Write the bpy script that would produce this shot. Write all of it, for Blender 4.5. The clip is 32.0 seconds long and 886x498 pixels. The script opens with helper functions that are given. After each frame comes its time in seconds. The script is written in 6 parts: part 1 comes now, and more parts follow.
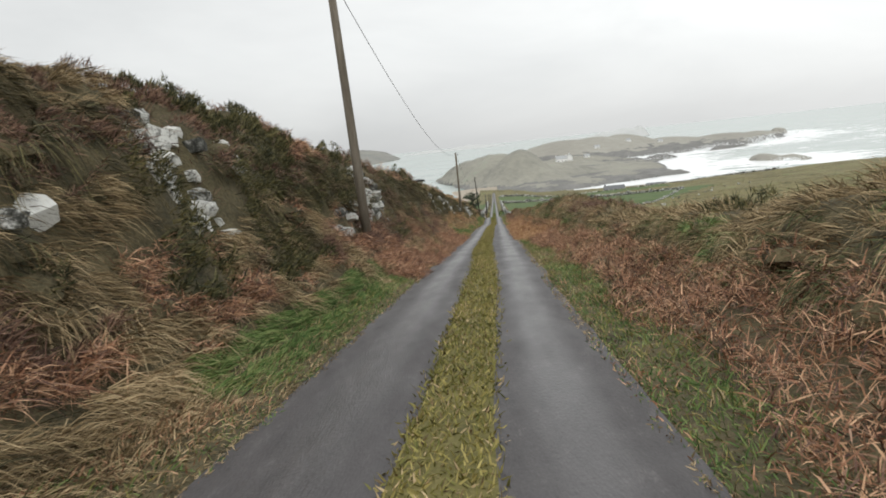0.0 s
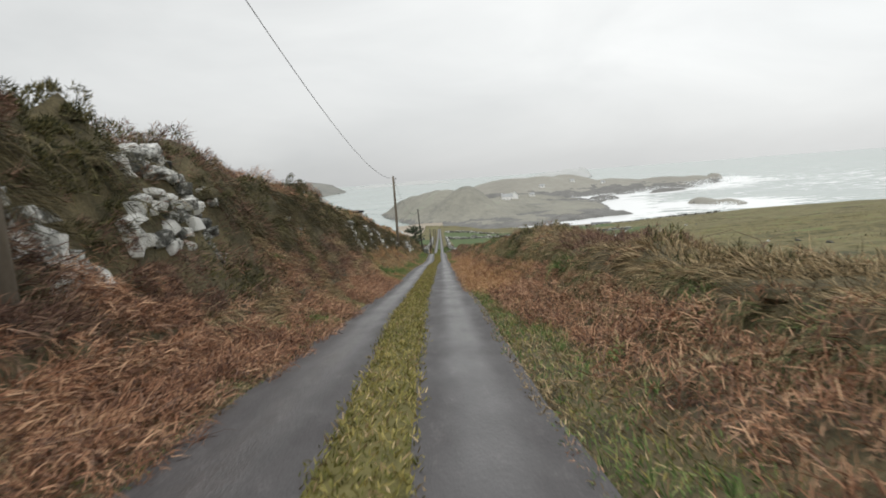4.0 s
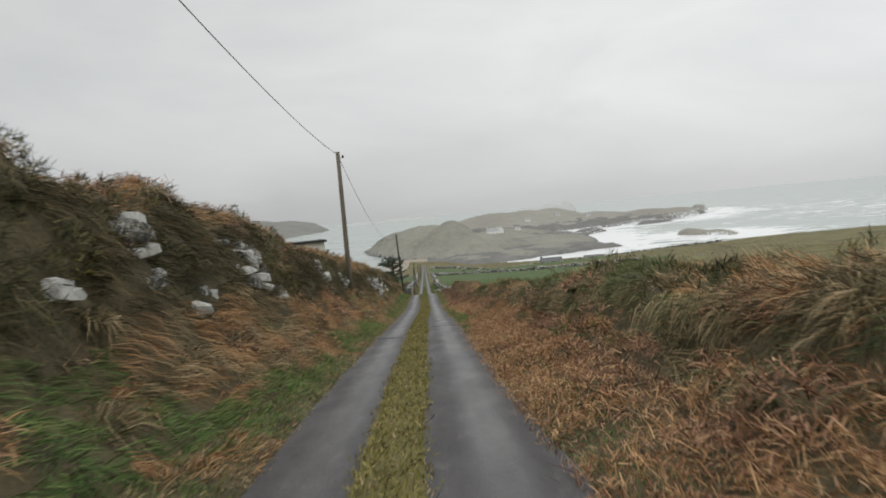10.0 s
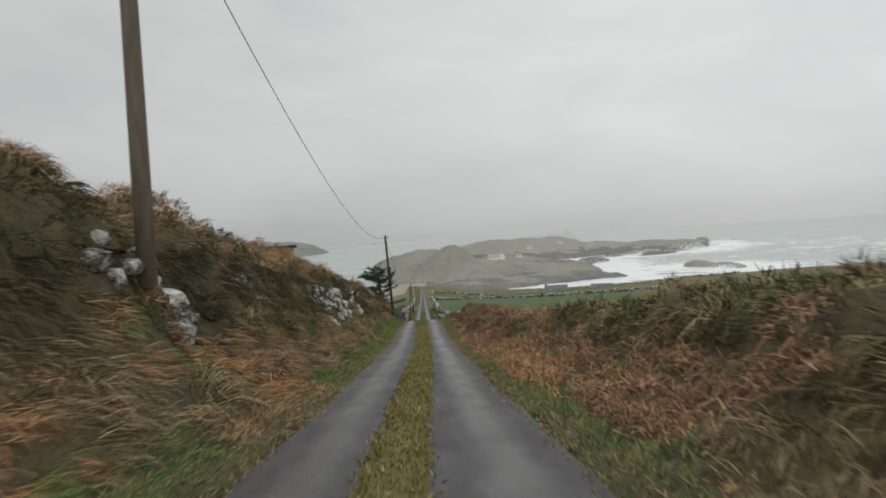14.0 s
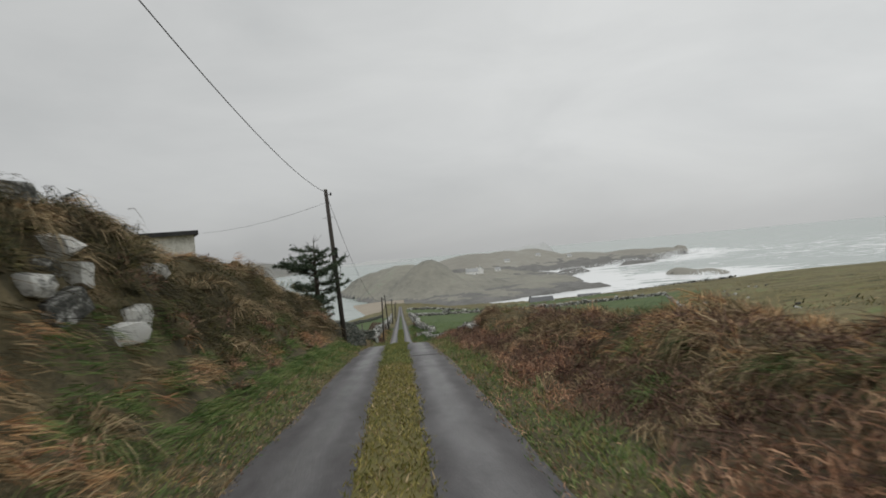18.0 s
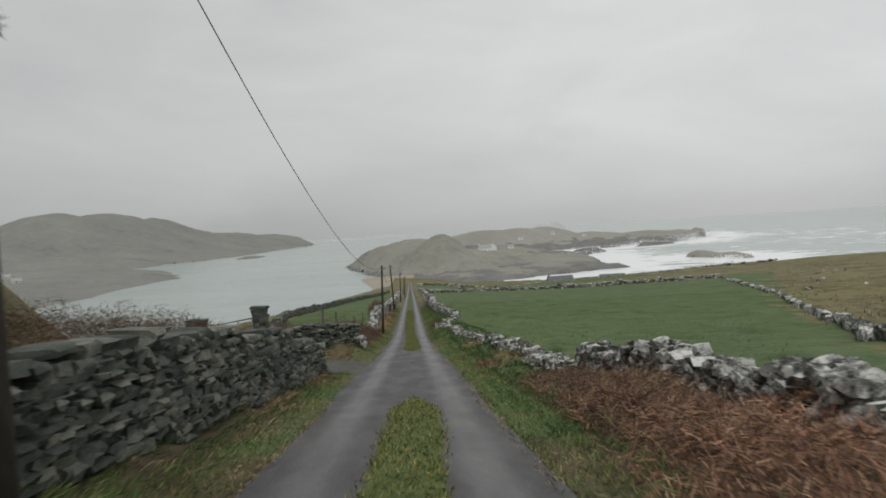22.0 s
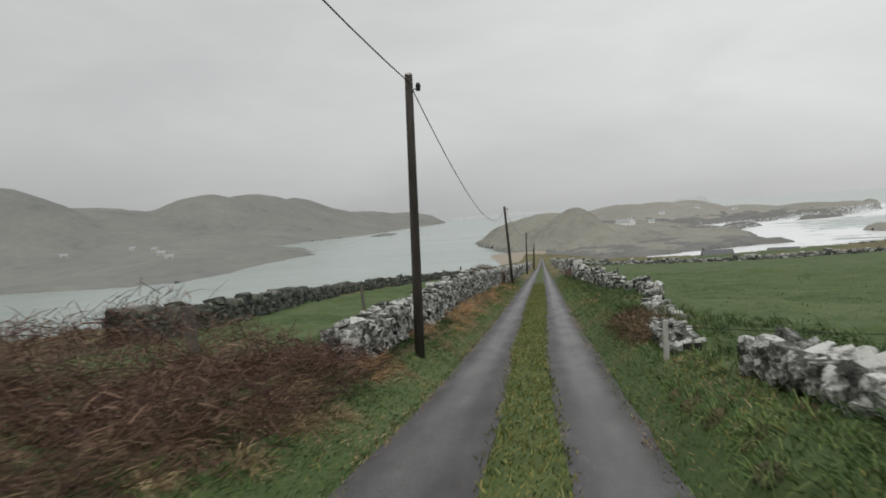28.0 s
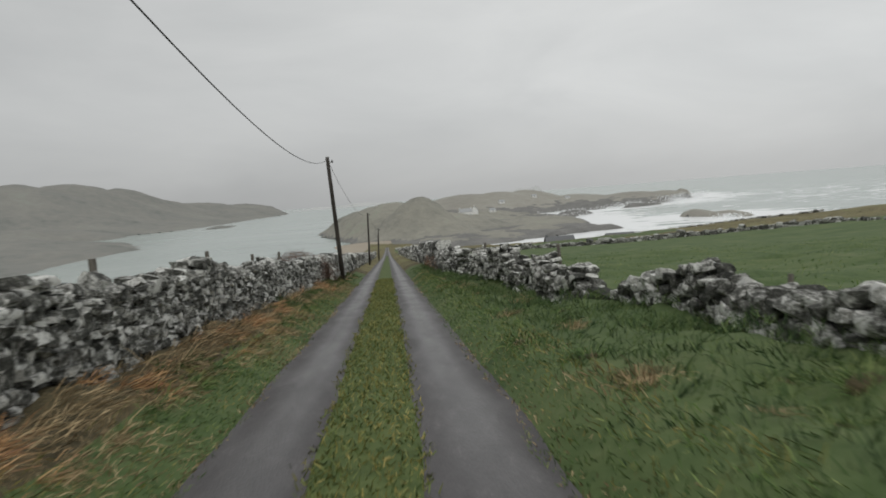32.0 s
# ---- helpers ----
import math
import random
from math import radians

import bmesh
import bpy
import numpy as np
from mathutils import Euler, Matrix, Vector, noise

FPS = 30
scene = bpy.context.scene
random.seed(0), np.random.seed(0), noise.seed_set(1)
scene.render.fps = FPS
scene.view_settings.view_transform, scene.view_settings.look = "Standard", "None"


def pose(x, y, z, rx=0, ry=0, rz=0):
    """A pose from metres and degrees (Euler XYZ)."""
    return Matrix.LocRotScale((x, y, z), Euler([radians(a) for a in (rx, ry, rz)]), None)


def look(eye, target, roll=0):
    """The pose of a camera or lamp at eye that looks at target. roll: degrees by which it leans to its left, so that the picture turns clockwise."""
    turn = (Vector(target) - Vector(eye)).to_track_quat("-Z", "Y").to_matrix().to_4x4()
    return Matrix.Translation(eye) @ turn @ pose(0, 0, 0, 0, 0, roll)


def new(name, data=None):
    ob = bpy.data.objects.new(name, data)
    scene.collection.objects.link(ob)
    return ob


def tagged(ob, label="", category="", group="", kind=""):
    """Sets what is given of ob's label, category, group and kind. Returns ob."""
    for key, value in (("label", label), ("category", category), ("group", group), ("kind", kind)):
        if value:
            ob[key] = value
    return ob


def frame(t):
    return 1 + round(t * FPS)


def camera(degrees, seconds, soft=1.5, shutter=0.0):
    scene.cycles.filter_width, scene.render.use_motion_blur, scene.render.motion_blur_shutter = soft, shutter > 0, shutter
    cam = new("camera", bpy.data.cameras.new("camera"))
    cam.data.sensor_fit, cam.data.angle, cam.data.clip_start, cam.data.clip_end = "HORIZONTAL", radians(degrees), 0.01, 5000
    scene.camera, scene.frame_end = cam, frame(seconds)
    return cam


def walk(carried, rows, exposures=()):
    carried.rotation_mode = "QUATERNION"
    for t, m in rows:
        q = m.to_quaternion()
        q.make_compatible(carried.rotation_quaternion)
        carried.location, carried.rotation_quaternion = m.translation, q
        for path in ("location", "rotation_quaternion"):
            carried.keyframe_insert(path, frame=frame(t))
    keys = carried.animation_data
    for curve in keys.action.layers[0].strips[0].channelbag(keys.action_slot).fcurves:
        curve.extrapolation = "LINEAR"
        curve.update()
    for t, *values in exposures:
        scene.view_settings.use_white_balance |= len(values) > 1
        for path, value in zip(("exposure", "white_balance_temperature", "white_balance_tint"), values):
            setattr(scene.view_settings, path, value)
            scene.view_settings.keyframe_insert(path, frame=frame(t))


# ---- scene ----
import collections
cam = camera(66.7, 32.0, soft=1.75, shutter=0.3)
PATH = [
    (0, (0.438, 11.645, 2.399), (0.272, 13.613, 2.083), -6.1),
    (0.5, (0.443, 12.175, 2.414), (0.319, 14.131, 2.018), -6.3),
    (1, (0.505, 12.777, 2.253), (0.471, 14.731, 1.826), -6.9),
    (1.5, (0.539, 13.632, 2.169), (0.561, 15.596, 1.789), -3.6),
    (2, (0.496, 14.895, 1.992), (0.48, 16.863, 1.636), -2.0),
    (2.5, (0.564, 16.31, 1.836), (0.555, 18.274, 1.458), -2.0),
    (3, (0.564, 17.992, 1.675), (0.541, 19.969, 1.375), -2.2),
    (3.5, (0.591, 19.653, 1.463), (0.588, 21.637, 1.214), -3.1),
    (4, (0.566, 21.403, 1.265), (0.571, 23.39, 1.038), -4.2),
    (4.5, (0.55, 23.082, 1.116), (0.568, 25.071, 0.91), -4.1),
    (6.5, (0.307, 31.02, 0.394), (0.378, 33.012, 0.227), -4.7),
    (7, (0.313, 33.292, 0.036), (0.435, 35.283, -0.112), -4.6),
    (7.5, (0.285, 35.605, -0.24), (0.462, 37.591, -0.396), -4.4),
    (8, (0.345, 37.621, -0.394), (0.581, 39.597, -0.589), -3.7),
    (8.5, (0.27, 40.105, -0.709), (0.505, 42.081, -0.914), -4.0),
    (9, (0.286, 42.313, -0.926), (0.369, 44.302, -1.119), -6.8),
    (9.5, (0.288, 44.248, -1.161), (0.252, 46.242, -1.32), -7.2),
    (10, (0.294, 46.279, -1.308), (0.354, 48.275, -1.431), -5.1),
    (10.5, (0.317, 48.331, -1.573), (0.408, 50.326, -1.672), -3.8),
    (11, (0.353, 50.39, -1.877), (0.432, 52.385, -2.006), -4.9),
    (11.5, (0.373, 52.532, -2.125), (0.432, 54.526, -2.275), -5.1),
    (12, (0.37, 54.808, -2.423), (0.418, 56.804, -2.551), -4.8),
    (12.5, (0.303, 57.167, -2.694), (0.371, 59.159, -2.852), -5.0),
    (13, (0.29, 59.51, -2.892), (0.401, 61.499, -3.063), -4.5),
    (13.5, (0.196, 62.659, -3.407), (0.306, 64.653, -3.509), -4.9),
    (14, (0.222, 65.724, -3.737), (0.289, 67.722, -3.783), -3.4),
    (14.5, (0.27, 68.504, -4.025), (0.355, 70.502, -4.015), -2.1),
    (16.5, (0.242, 79.824, -5.352), (0.326, 81.822, -5.359), -1.9),
    (17, (0.319, 82.581, -5.734), (0.388, 84.58, -5.742), -3.6),
    (17.5, (0.225, 85.655, -6.075), (0.343, 87.651, -6.095), -5.2),
    (18, (0.246, 88.386, -6.399), (0.387, 90.381, -6.4), -5.1),
    (18.5, (0.211, 91.605, -6.729), (0.351, 93.6, -6.769), -4.7),
    (19, (0.255, 94.825, -6.869), (0.397, 96.819, -6.949), -5.1),
    (19.5, (0.228, 98.044, -7.051), (0.376, 100.038, -7.097), -6.9),
    (20, (0.233, 101.041, -7.248), (0.388, 103.034, -7.279), -6.8),
    (20.5, (0.251, 103.759, -7.489), (0.401, 105.753, -7.5), -6.4),
    (21, (0.225, 106.536, -7.734), (0.366, 108.531, -7.743), -6.2),
    (21.5, (0.217, 109.011, -7.987), (0.361, 111.005, -8.027), -6.3),
    (22, (0.238, 111.485, -8.298), (0.341, 113.482, -8.367), -3.4),
    (22.5, (0.304, 113.875, -8.572), (0.411, 115.869, -8.674), -3.2),
    (23, (0.311, 115.982, -8.87), (0.432, 117.975, -8.969), -2.3),
    (23.5, (0.341, 118.156, -9.241), (0.443, 120.152, -9.317), -3.1),
    (24, (0.332, 120.708, -9.709), (0.427, 122.704, -9.801), -4.2),
    (24.5, (0.283, 123.054, -10.1), (0.354, 125.05, -10.201), -2.7),
    (25, (0.4, 124.535, -10.328), (0.485, 126.53, -10.426), -2.2),
    (25.5, (0.397, 127.758, -10.885), (0.492, 129.751, -11.023), -2.9),
    (27.5, (0.291, 140.924, -12.272), (0.039, 142.907, -12.353), -5.1),
    (28, (0.326, 142.906, -12.547), (0.037, 144.882, -12.655), -4.1),
    (28.5, (0.317, 144.825, -12.805), (0.331, 146.823, -12.883), -2.9),
    (29, (0.278, 146.727, -13.102), (0.447, 148.719, -13.171), -3.0),
    (29.5, (0.342, 148.365, -13.296), (0.502, 150.357, -13.374), -3.0),
    (30, (0.278, 150.669, -13.433), (0.429, 152.661, -13.535), -3.3),
    (30.5, (0.249, 152.829, -13.651), (0.339, 154.824, -13.758), -3.5),
    (31, (0.245, 154.907, -13.884), (0.315, 156.902, -14.005), -4.1),
    (31.5, (0.218, 157.252, -14.065), (0.332, 159.241, -14.243), -5.2),
    (32, (0.229, 159.588, -14.243), (0.393, 161.574, -14.411), -4.3),
]
EXPOSURES = [(0, 0.7), (1, 0.84), (2.2, 0.84), (3.2, 0.72), (4.5, 0.5), (7, 0.36), (9, 0.34), (13, 0.2), (17, 0.04), (20, 0.06), (24, 0.06), (25.5, 0.02), (28, 0.17), (30, 0.08), (32, 0.04)]
walk(cam, [(t, look(eye, aim, lean)) for t, eye, aim, lean in PATH], EXPOSURES)

# ---- world and light ----
SEA = -55.8
world = bpy.data.worlds.new("overcast")
scene.world = world
world.use_nodes = True
wn, wl = world.node_tree.nodes, world.node_tree.links
wn.clear()


def wnode(kind, **values):
    n = wn.new(kind)
    for k, v in values.items():
        n.inputs[k].default_value = v
    return n


w_out = wn.new("ShaderNodeOutputWorld")
w_bg = wnode("ShaderNodeBackground", Strength=1.0)
w_sky = wn.new("ShaderNodeTexSky")
w_sky.sky_type, w_sky.sun_disc = "NISHITA", False
w_sky.sun_elevation, w_sky.sun_rotation = radians(32), radians(20)
w_dull = wnode("ShaderNodeHueSaturation", Saturation=0.12, Value=0.05)
w_pos = wn.new("ShaderNodeTexCoord")
w_map = wn.new("ShaderNodeMapping")
w_map.inputs["Scale"].default_value = (1.1, 1.1, 3.2)
w_cloud = wnode("ShaderNodeTexNoise", Scale=2.3, Detail=5.0, Roughness=0.55, Distortion=0.4)
w_ramp = wn.new("ShaderNodeValToRGB")
w_ramp.color_ramp.elements[0].position, w_ramp.color_ramp.elements[0].color = 0.3, (0.545, 0.56, 0.562, 1)
w_ramp.color_ramp.elements[1].position, w_ramp.color_ramp.elements[1].color = 0.72, (0.655, 0.668, 0.665, 1)
w_mix = wn.new("ShaderNodeMixRGB")
w_mix.blend_type, w_mix.inputs[0].default_value = "MIX", 0.88
wl.new(w_sky.outputs[0], w_dull.inputs["Color"])
wl.new(w_pos.outputs["Generated"], w_map.inputs["Vector"])
wl.new(w_map.outputs[0], w_cloud.inputs["Vector"])
wl.new(w_cloud.outputs["Fac"], w_ramp.inputs[0])
wl.new(w_dull.outputs[0], w_mix.inputs[1])
wl.new(w_ramp.outputs[0], w_mix.inputs[2])
w_sep = wn.new("ShaderNodeSeparateXYZ")
w_low = wnode("ShaderNodeMapRange")
w_low.inputs["From Min"].default_value, w_low.inputs["From Max"].default_value = 0.0, 0.16
w_low.inputs["To Min"].default_value, w_low.inputs["To Max"].default_value = 0.76, 1.0
w_low.interpolation_type = "SMOOTHSTEP"
w_mul = wn.new("ShaderNodeVectorMath")
w_mul.operation = "SCALE"
wl.new(w_pos.outputs["Generated"], w_sep.inputs[0])
wl.new(w_sep.outputs["Z"], w_low.inputs["Value"])
wl.new(w_mix.outputs[0], w_mul.inputs[0])
w_side = wnode("ShaderNodeMath")
w_side.operation = "MULTIPLY_ADD"
w_side.inputs[1].default_value, w_side.inputs[2].default_value = 0.2, 0.975
w_both = wnode("ShaderNodeMath")
w_both.operation = "MULTIPLY"
w_damp = wnode("ShaderNodeMapRange")
w_damp.inputs["From Min"].default_value, w_damp.inputs["From Max"].default_value = -0.012, 0.05
w_damp.inputs["To Min"].default_value, w_damp.inputs["To Max"].default_value = 0.9, 1.0
w_damp.interpolation_type = "SMOOTHSTEP"
w_deep = wnode("ShaderNodeMath")
w_deep.operation = "MULTIPLY"
wl.new(w_sep.outputs["Z"], w_damp.inputs["Value"])
wl.new(w_damp.outputs[0], w_deep.inputs[0])
wl.new(w_low.outputs[0], w_deep.inputs[1])
wl.new(w_sep.outputs["X"], w_side.inputs[0])
wl.new(w_side.outputs[0], w_both.inputs[0])
wl.new(w_deep.outputs[0], w_both.inputs[1])
wl.new(w_both.outputs[0], w_mul.inputs["Scale"])
wl.new(w_mul.outputs[0], w_bg.inputs["Color"])
wl.new(w_bg.outputs[0], w_out.inputs["Surface"])

sun_data = bpy.data.lights.new("sun", "SUN")
sun_data.energy, sun_data.angle, sun_data.color = 0.85, radians(40), (1.0, 0.98, 0.95)
sun = new("sun", sun_data)
sun.matrix_world = look((0, 0, 80), (4, 42, 0))


# ---- materials ----
def material(name, tones, scale=3.0, fine=40.0, rough=0.85, bump=0.3, spec=0.3, island=0.0, objects=0.0, metal=0.0, stretch=None, sheen=None, depth=0.02, span=(0.3, 0.7)):
    """tones: colours run through by a two-scale noise. island / objects: how much each loose piece / object differs in brightness.
    sheen: (noise scale, low, high) varies the roughness."""
    m = bpy.data.materials.new(name)
    m.use_nodes = True
    nt = m.node_tree
    n, k = nt.nodes, nt.links
    bsdf = n["Principled BSDF"]
    bsdf.inputs["Roughness"].default_value = rough
    bsdf.inputs["Metallic"].default_value = metal
    bsdf.inputs["Specular IOR Level"].default_value = spec
    geo = n.new("ShaderNodeNewGeometry")
    vec = geo.outputs["Position"]
    if stretch:
        mp = n.new("ShaderNodeMapping")
        mp.inputs["Scale"].default_value = stretch
        k.new(vec, mp.inputs["Vector"])
        vec = mp.outputs[0]
    big, small = n.new("ShaderNodeTexNoise"), n.new("ShaderNodeTexNoise")
    for t, s, d in ((big, scale, 4.0), (small, fine, 3.0)):
        t.inputs["Scale"].default_value, t.inputs["Detail"].default_value = s, d
        t.inputs["Roughness"].default_value = 0.6
        k.new(vec, t.inputs["Vector"])
    add = n.new("ShaderNodeMath")
    add.operation = "MULTIPLY_ADD"
    add.inputs[1].default_value = 0.4
    k.new(small.outputs["Fac"], add.inputs[0])
    half = n.new("ShaderNodeMath")
    half.operation = "MULTIPLY_ADD"
    half.inputs[1].default_value, half.inputs[2].default_value = 0.6, 0.0
    k.new(big.outputs["Fac"], half.inputs[0])
    k.new(half.outputs[0], add.inputs[2])
    fac = add.outputs[0]
    if island:
        mi = n.new("ShaderNodeMath")
        mi.operation = "MULTIPLY_ADD"
        mi.inputs[1].default_value, mi.inputs[2].default_value = island, -island / 2
        k.new(geo.outputs["Random Per Island"], mi.inputs[0])
        ad = n.new("ShaderNodeMath")
        k.new(fac, ad.inputs[0])
        k.new(mi.outputs[0], ad.inputs[1])
        fac = ad.outputs[0]
    if objects:
        oi = n.new("ShaderNodeObjectInfo")
        mi = n.new("ShaderNodeMath")
        mi.operation = "MULTIPLY_ADD"
        mi.inputs[1].default_value, mi.inputs[2].default_value = objects, -objects / 2
        k.new(oi.outputs["Random"], mi.inputs[0])
        ad = n.new("ShaderNodeMath")
        k.new(fac, ad.inputs[0])
        k.new(mi.outputs[0], ad.inputs[1])
        fac = ad.outputs[0]
    ramp = n.new("ShaderNodeValToRGB")
    cr = ramp.color_ramp
    lo, hi = span
    while len(cr.elements) < len(tones):
        cr.elements.new(0.5)
    for i, c in enumerate(tones):
        cr.elements[i].position = lo + (hi - lo) * i / max(1, len(tones) - 1)
        cr.elements[i].color = (*c, 1)
    k.new(fac, ramp.inputs[0])
    k.new(ramp.outputs[0], bsdf.inputs["Base Color"])
    if sheen:
        sn = n.new("ShaderNodeTexNoise")
        sn.inputs["Scale"].default_value = sheen[0]
        k.new(vec, sn.inputs["Vector"])
        mr = n.new("ShaderNodeMapRange")
        mr.inputs["From Min"].default_value, mr.inputs["From Max"].default_value = 0.35, 0.65
        mr.inputs["To Min"].default_value, mr.inputs["To Max"].default_value = sheen[1], sheen[2]
        k.new(sn.outputs["Fac"], mr.inputs["Value"])
        k.new(mr.outputs[0], bsdf.inputs["Roughness"])
    if bump:
        b = n.new("ShaderNodeBump")
        b.inputs["Strength"].default_value, b.inputs["Distance"].default_value = bump, depth
        k.new(add.outputs[0], b.inputs["Height"])
        k.new(b.outputs[0], bsdf.inputs["Normal"])
    return m


M_SOIL = material("bank_soil", [(0.026, 0.024, 0.0135), (0.072, 0.062, 0.033), (0.13, 0.106, 0.056), (0.20, 0.16, 0.088)], 2.2, 26, bump=1.0, depth=0.08)
M_FIELD = material("pasture", [(0.036, 0.064, 0.02), (0.07, 0.11, 0.035), (0.10, 0.138, 0.05), (0.145, 0.165, 0.072)], 0.35, 5.0, bump=0.8, depth=0.06)
M_HEATH = material("heath", [(0.035, 0.038, 0.018), (0.085, 0.08, 0.036), (0.135, 0.12, 0.055), (0.20, 0.17, 0.08), (0.15, 0.18, 0.07), (0.12, 0.15, 0.055)], 0.11, 1.1, bump=1.0, depth=0.4)
M_ROAD = material("wet_tarmac", [(0.034, 0.031, 0.032), (0.06, 0.055, 0.056), (0.074, 0.068, 0.069), (0.14, 0.13, 0.13)], 5.0, 45, rough=0.6, spec=0.5, bump=1.0, depth=0.012, stretch=(1.6, 0.45, 1), sheen=(1.6, 0.5, 0.66))
M_STRIP = material("grass_strip_soil", [(0.07, 0.066, 0.024), (0.14, 0.125, 0.042), (0.21, 0.18, 0.07)], 4, 40, bump=0.6)
M_STRIPTURF = material("green_strip_turf", [(0.045, 0.068, 0.02), (0.085, 0.12, 0.035), (0.14, 0.165, 0.058)], 4, 40, bump=0.6)


# the wheel tracks are worn smoother and hold the wet
rn, rk = M_ROAD.node_tree.nodes, M_ROAD.node_tree.links
r_bsdf = rn["Principled BSDF"]
r_was = r_bsdf.inputs["Roughness"].links[0].from_socket
r_pos, r_xyz = rn.new("ShaderNodeNewGeometry"), rn.new("ShaderNodeSeparateXYZ")
rk.new(r_pos.outputs["Position"], r_xyz.inputs[0])
r_out = r_xyz.outputs["X"]
for op, value in (("ADD", -0.03), ("ABSOLUTE", 0), ("ADD", -0.72), ("ABSOLUTE", 0)):
    node = rn.new("ShaderNodeMath")
    node.operation, node.inputs[1].default_value = op, value
    rk.new(r_out, node.inputs[0])
    r_out = node.outputs[0]
r_wear = rn.new("ShaderNodeMapRange")
r_wear.interpolation_type = "SMOOTHSTEP"
for key, value in (("From Min", 0.06), ("From Max", 0.34), ("To Min", 0.6), ("To Max", 1.08)):
    r_wear.inputs[key].default_value = value
rk.new(r_out, r_wear.inputs["Value"])
r_mul = rn.new("ShaderNodeMath")
r_mul.operation = "MULTIPLY"
rk.new(r_was, r_mul.inputs[0])
rk.new(r_wear.outputs[0], r_mul.inputs[1])
rk.new(r_mul.outputs[0], r_bsdf.inputs["Roughness"])

# ---- terrain functions ----
ROAD_Y = np.array([-40, 0, 11.6, 18.4, 26.9, 30.6, 44.5, 51.4, 60.6, 66.4, 80, 91.4, 100.3, 108.5, 115.3, 121.8, 135, 148.4, 159, 167.6, 200, 300, 420, 560, 640, 760])
ROAD_Z = np.array([6.8, 2.4, 1.17, 0.41, -0.46, -0.9, -2.52, -3.3, -4.26, -4.92, -6.6, -7.9, -8.6, -9.28, -10.0, -11.0, -12.75, -14.45, -15.5, -16.2, -18.8, -27, -36, -46, -50.5, -52])
_gy = np.arange(-40, 760, 0.5)
_gz = np.interp(_gy, ROAD_Y, ROAD_Z)
_ker = np.exp(-0.5 * (np.arange(-12, 13) / 5.0) ** 2)
_ker /= _ker.sum()
_gz = np.convolve(np.pad(_gz, 12, mode="edge"), _ker, mode="valid")


def road_z(y):
    return np.interp(y, _gy, _gz)


def table(y, pairs):
    return np.interp(y, [p[0] for p in pairs], [p[1] for p in pairs])


_rng = np.random.default_rng(7)
_lat = _rng.random((64, 64))


def wob(x, y, s):
    """Smooth value noise, -1 to 1."""
    u, v = np.asarray(x, float) / s, np.asarray(y, float) / s
    i, j = np.floor(u).astype(int), np.floor(v).astype(int)
    a, b = u - i, v - j
    a, b = a * a * (3 - 2 * a), b * b * (3 - 2 * b)
    g = lambda p, q: _lat[p % 64, q % 64]
    return 2 * ((g(i, j) * (1 - a) + g(i + 1, j) * a) * (1 - b) + (g(i, j + 1) * (1 - a) + g(i + 1, j + 1) * a) * b) - 1


def fbm(x, y, s, octaves=4):
    t = 0
    for o in range(octaves):
        t = t + wob(np.asarray(x) + 17 * o, np.asarray(y) - 9 * o, s / 2 ** o) / 2 ** o
    return t / 1.6


LEFT_X = [-60, -14, -6.0, -4.6, -3.9, -3.4, -3.0, -2.6, -1.9, -1.2]
LEFT_H = [1.0, 1.0, 1.0, 1.0, 0.94, 0.76, 0.54, 0.28, 0.05, 0.0]
LEFT_H2 = [1.0, 1.0, 1.0, 1.0, 1.0, 1.0, 1.0, 1.0, 0.85, 0.0]
LEFT_TOP = [(0, 3.3), (18, 3.25), (26, 3.3), (34, 3.25), (45, 3.42), (55, 3.45), (62, 3.1), (75, 2.95), (84, 3.0), (87.5, 3.35), (90, 3.45), (92.5, 3.05), (95, 2.85), (98, 2.75), (104, 2.95), (107, 2.75), (109.5, 2.45), (112, 2.5), (113.2, 2.45), (114.5, 1.75), (116, 0.75), (117.5, 0.5), (122, 0.5), (129, 0.42), (135, 0.42), (140, 0.4), (148, 0.35), (156, 0.38), (186, 0.3), (300, 0.2)]
RIGHT_X = [1.2, 1.9, 2.45, 2.8, 3.1, 3.5, 4.6, 6.0, 10.0, 30.0]
RIGHT_H = [0.0, 0.07, 0.20, 0.42, 0.88, 1.0, 0.95, 0.55, 0.12, 0.0]
RIGHT_X2 = [1.1, 1.5, 2.0, 2.8, 3.1, 3.5, 4.6, 6.0, 10.0, 30.0]
RIGHT_H2 = [0.0, 0.8, 1.0, 1.0, 0.95, 0.85, 0.6, 0.4, 0.12, 0.0]
RIGHT_TOP = [(0, 0.75), (15, 0.8), (17.5, 1.1), (20, 0.8), (29, 0.8), (34, 1.15), (38, 1.3), (43, 1.35), (48, 1.15), (58, 1.25), (66, 1.05), (78, 1.1), (88, 0.95), (95, 0.75), (103, 0.65), (106.5, 0.42), (109, 0.5), (110.6, 0.8), (112.0, 0.78), (113.6, 0.4), (116, 0.28), (122, 0.24), (130, 0.32), (140, 0.35), (145, 0.5), (149, 0.52), (152, 0.42), (157, 0.34), (164, 0.34), (300, 0.35)]
COAST = [(-14, 700), (60, 640), (100, 560), (136, 482), (175, 428), (195, 392), (270, 345), (420, 260), (640, 150), (900, 60)]
COAST_L = [(-14, 700), (-12, 560), (-22, 420), (-30, 320), (-45, 250), (-75, 190), (-120, 150), (-200, 120)]


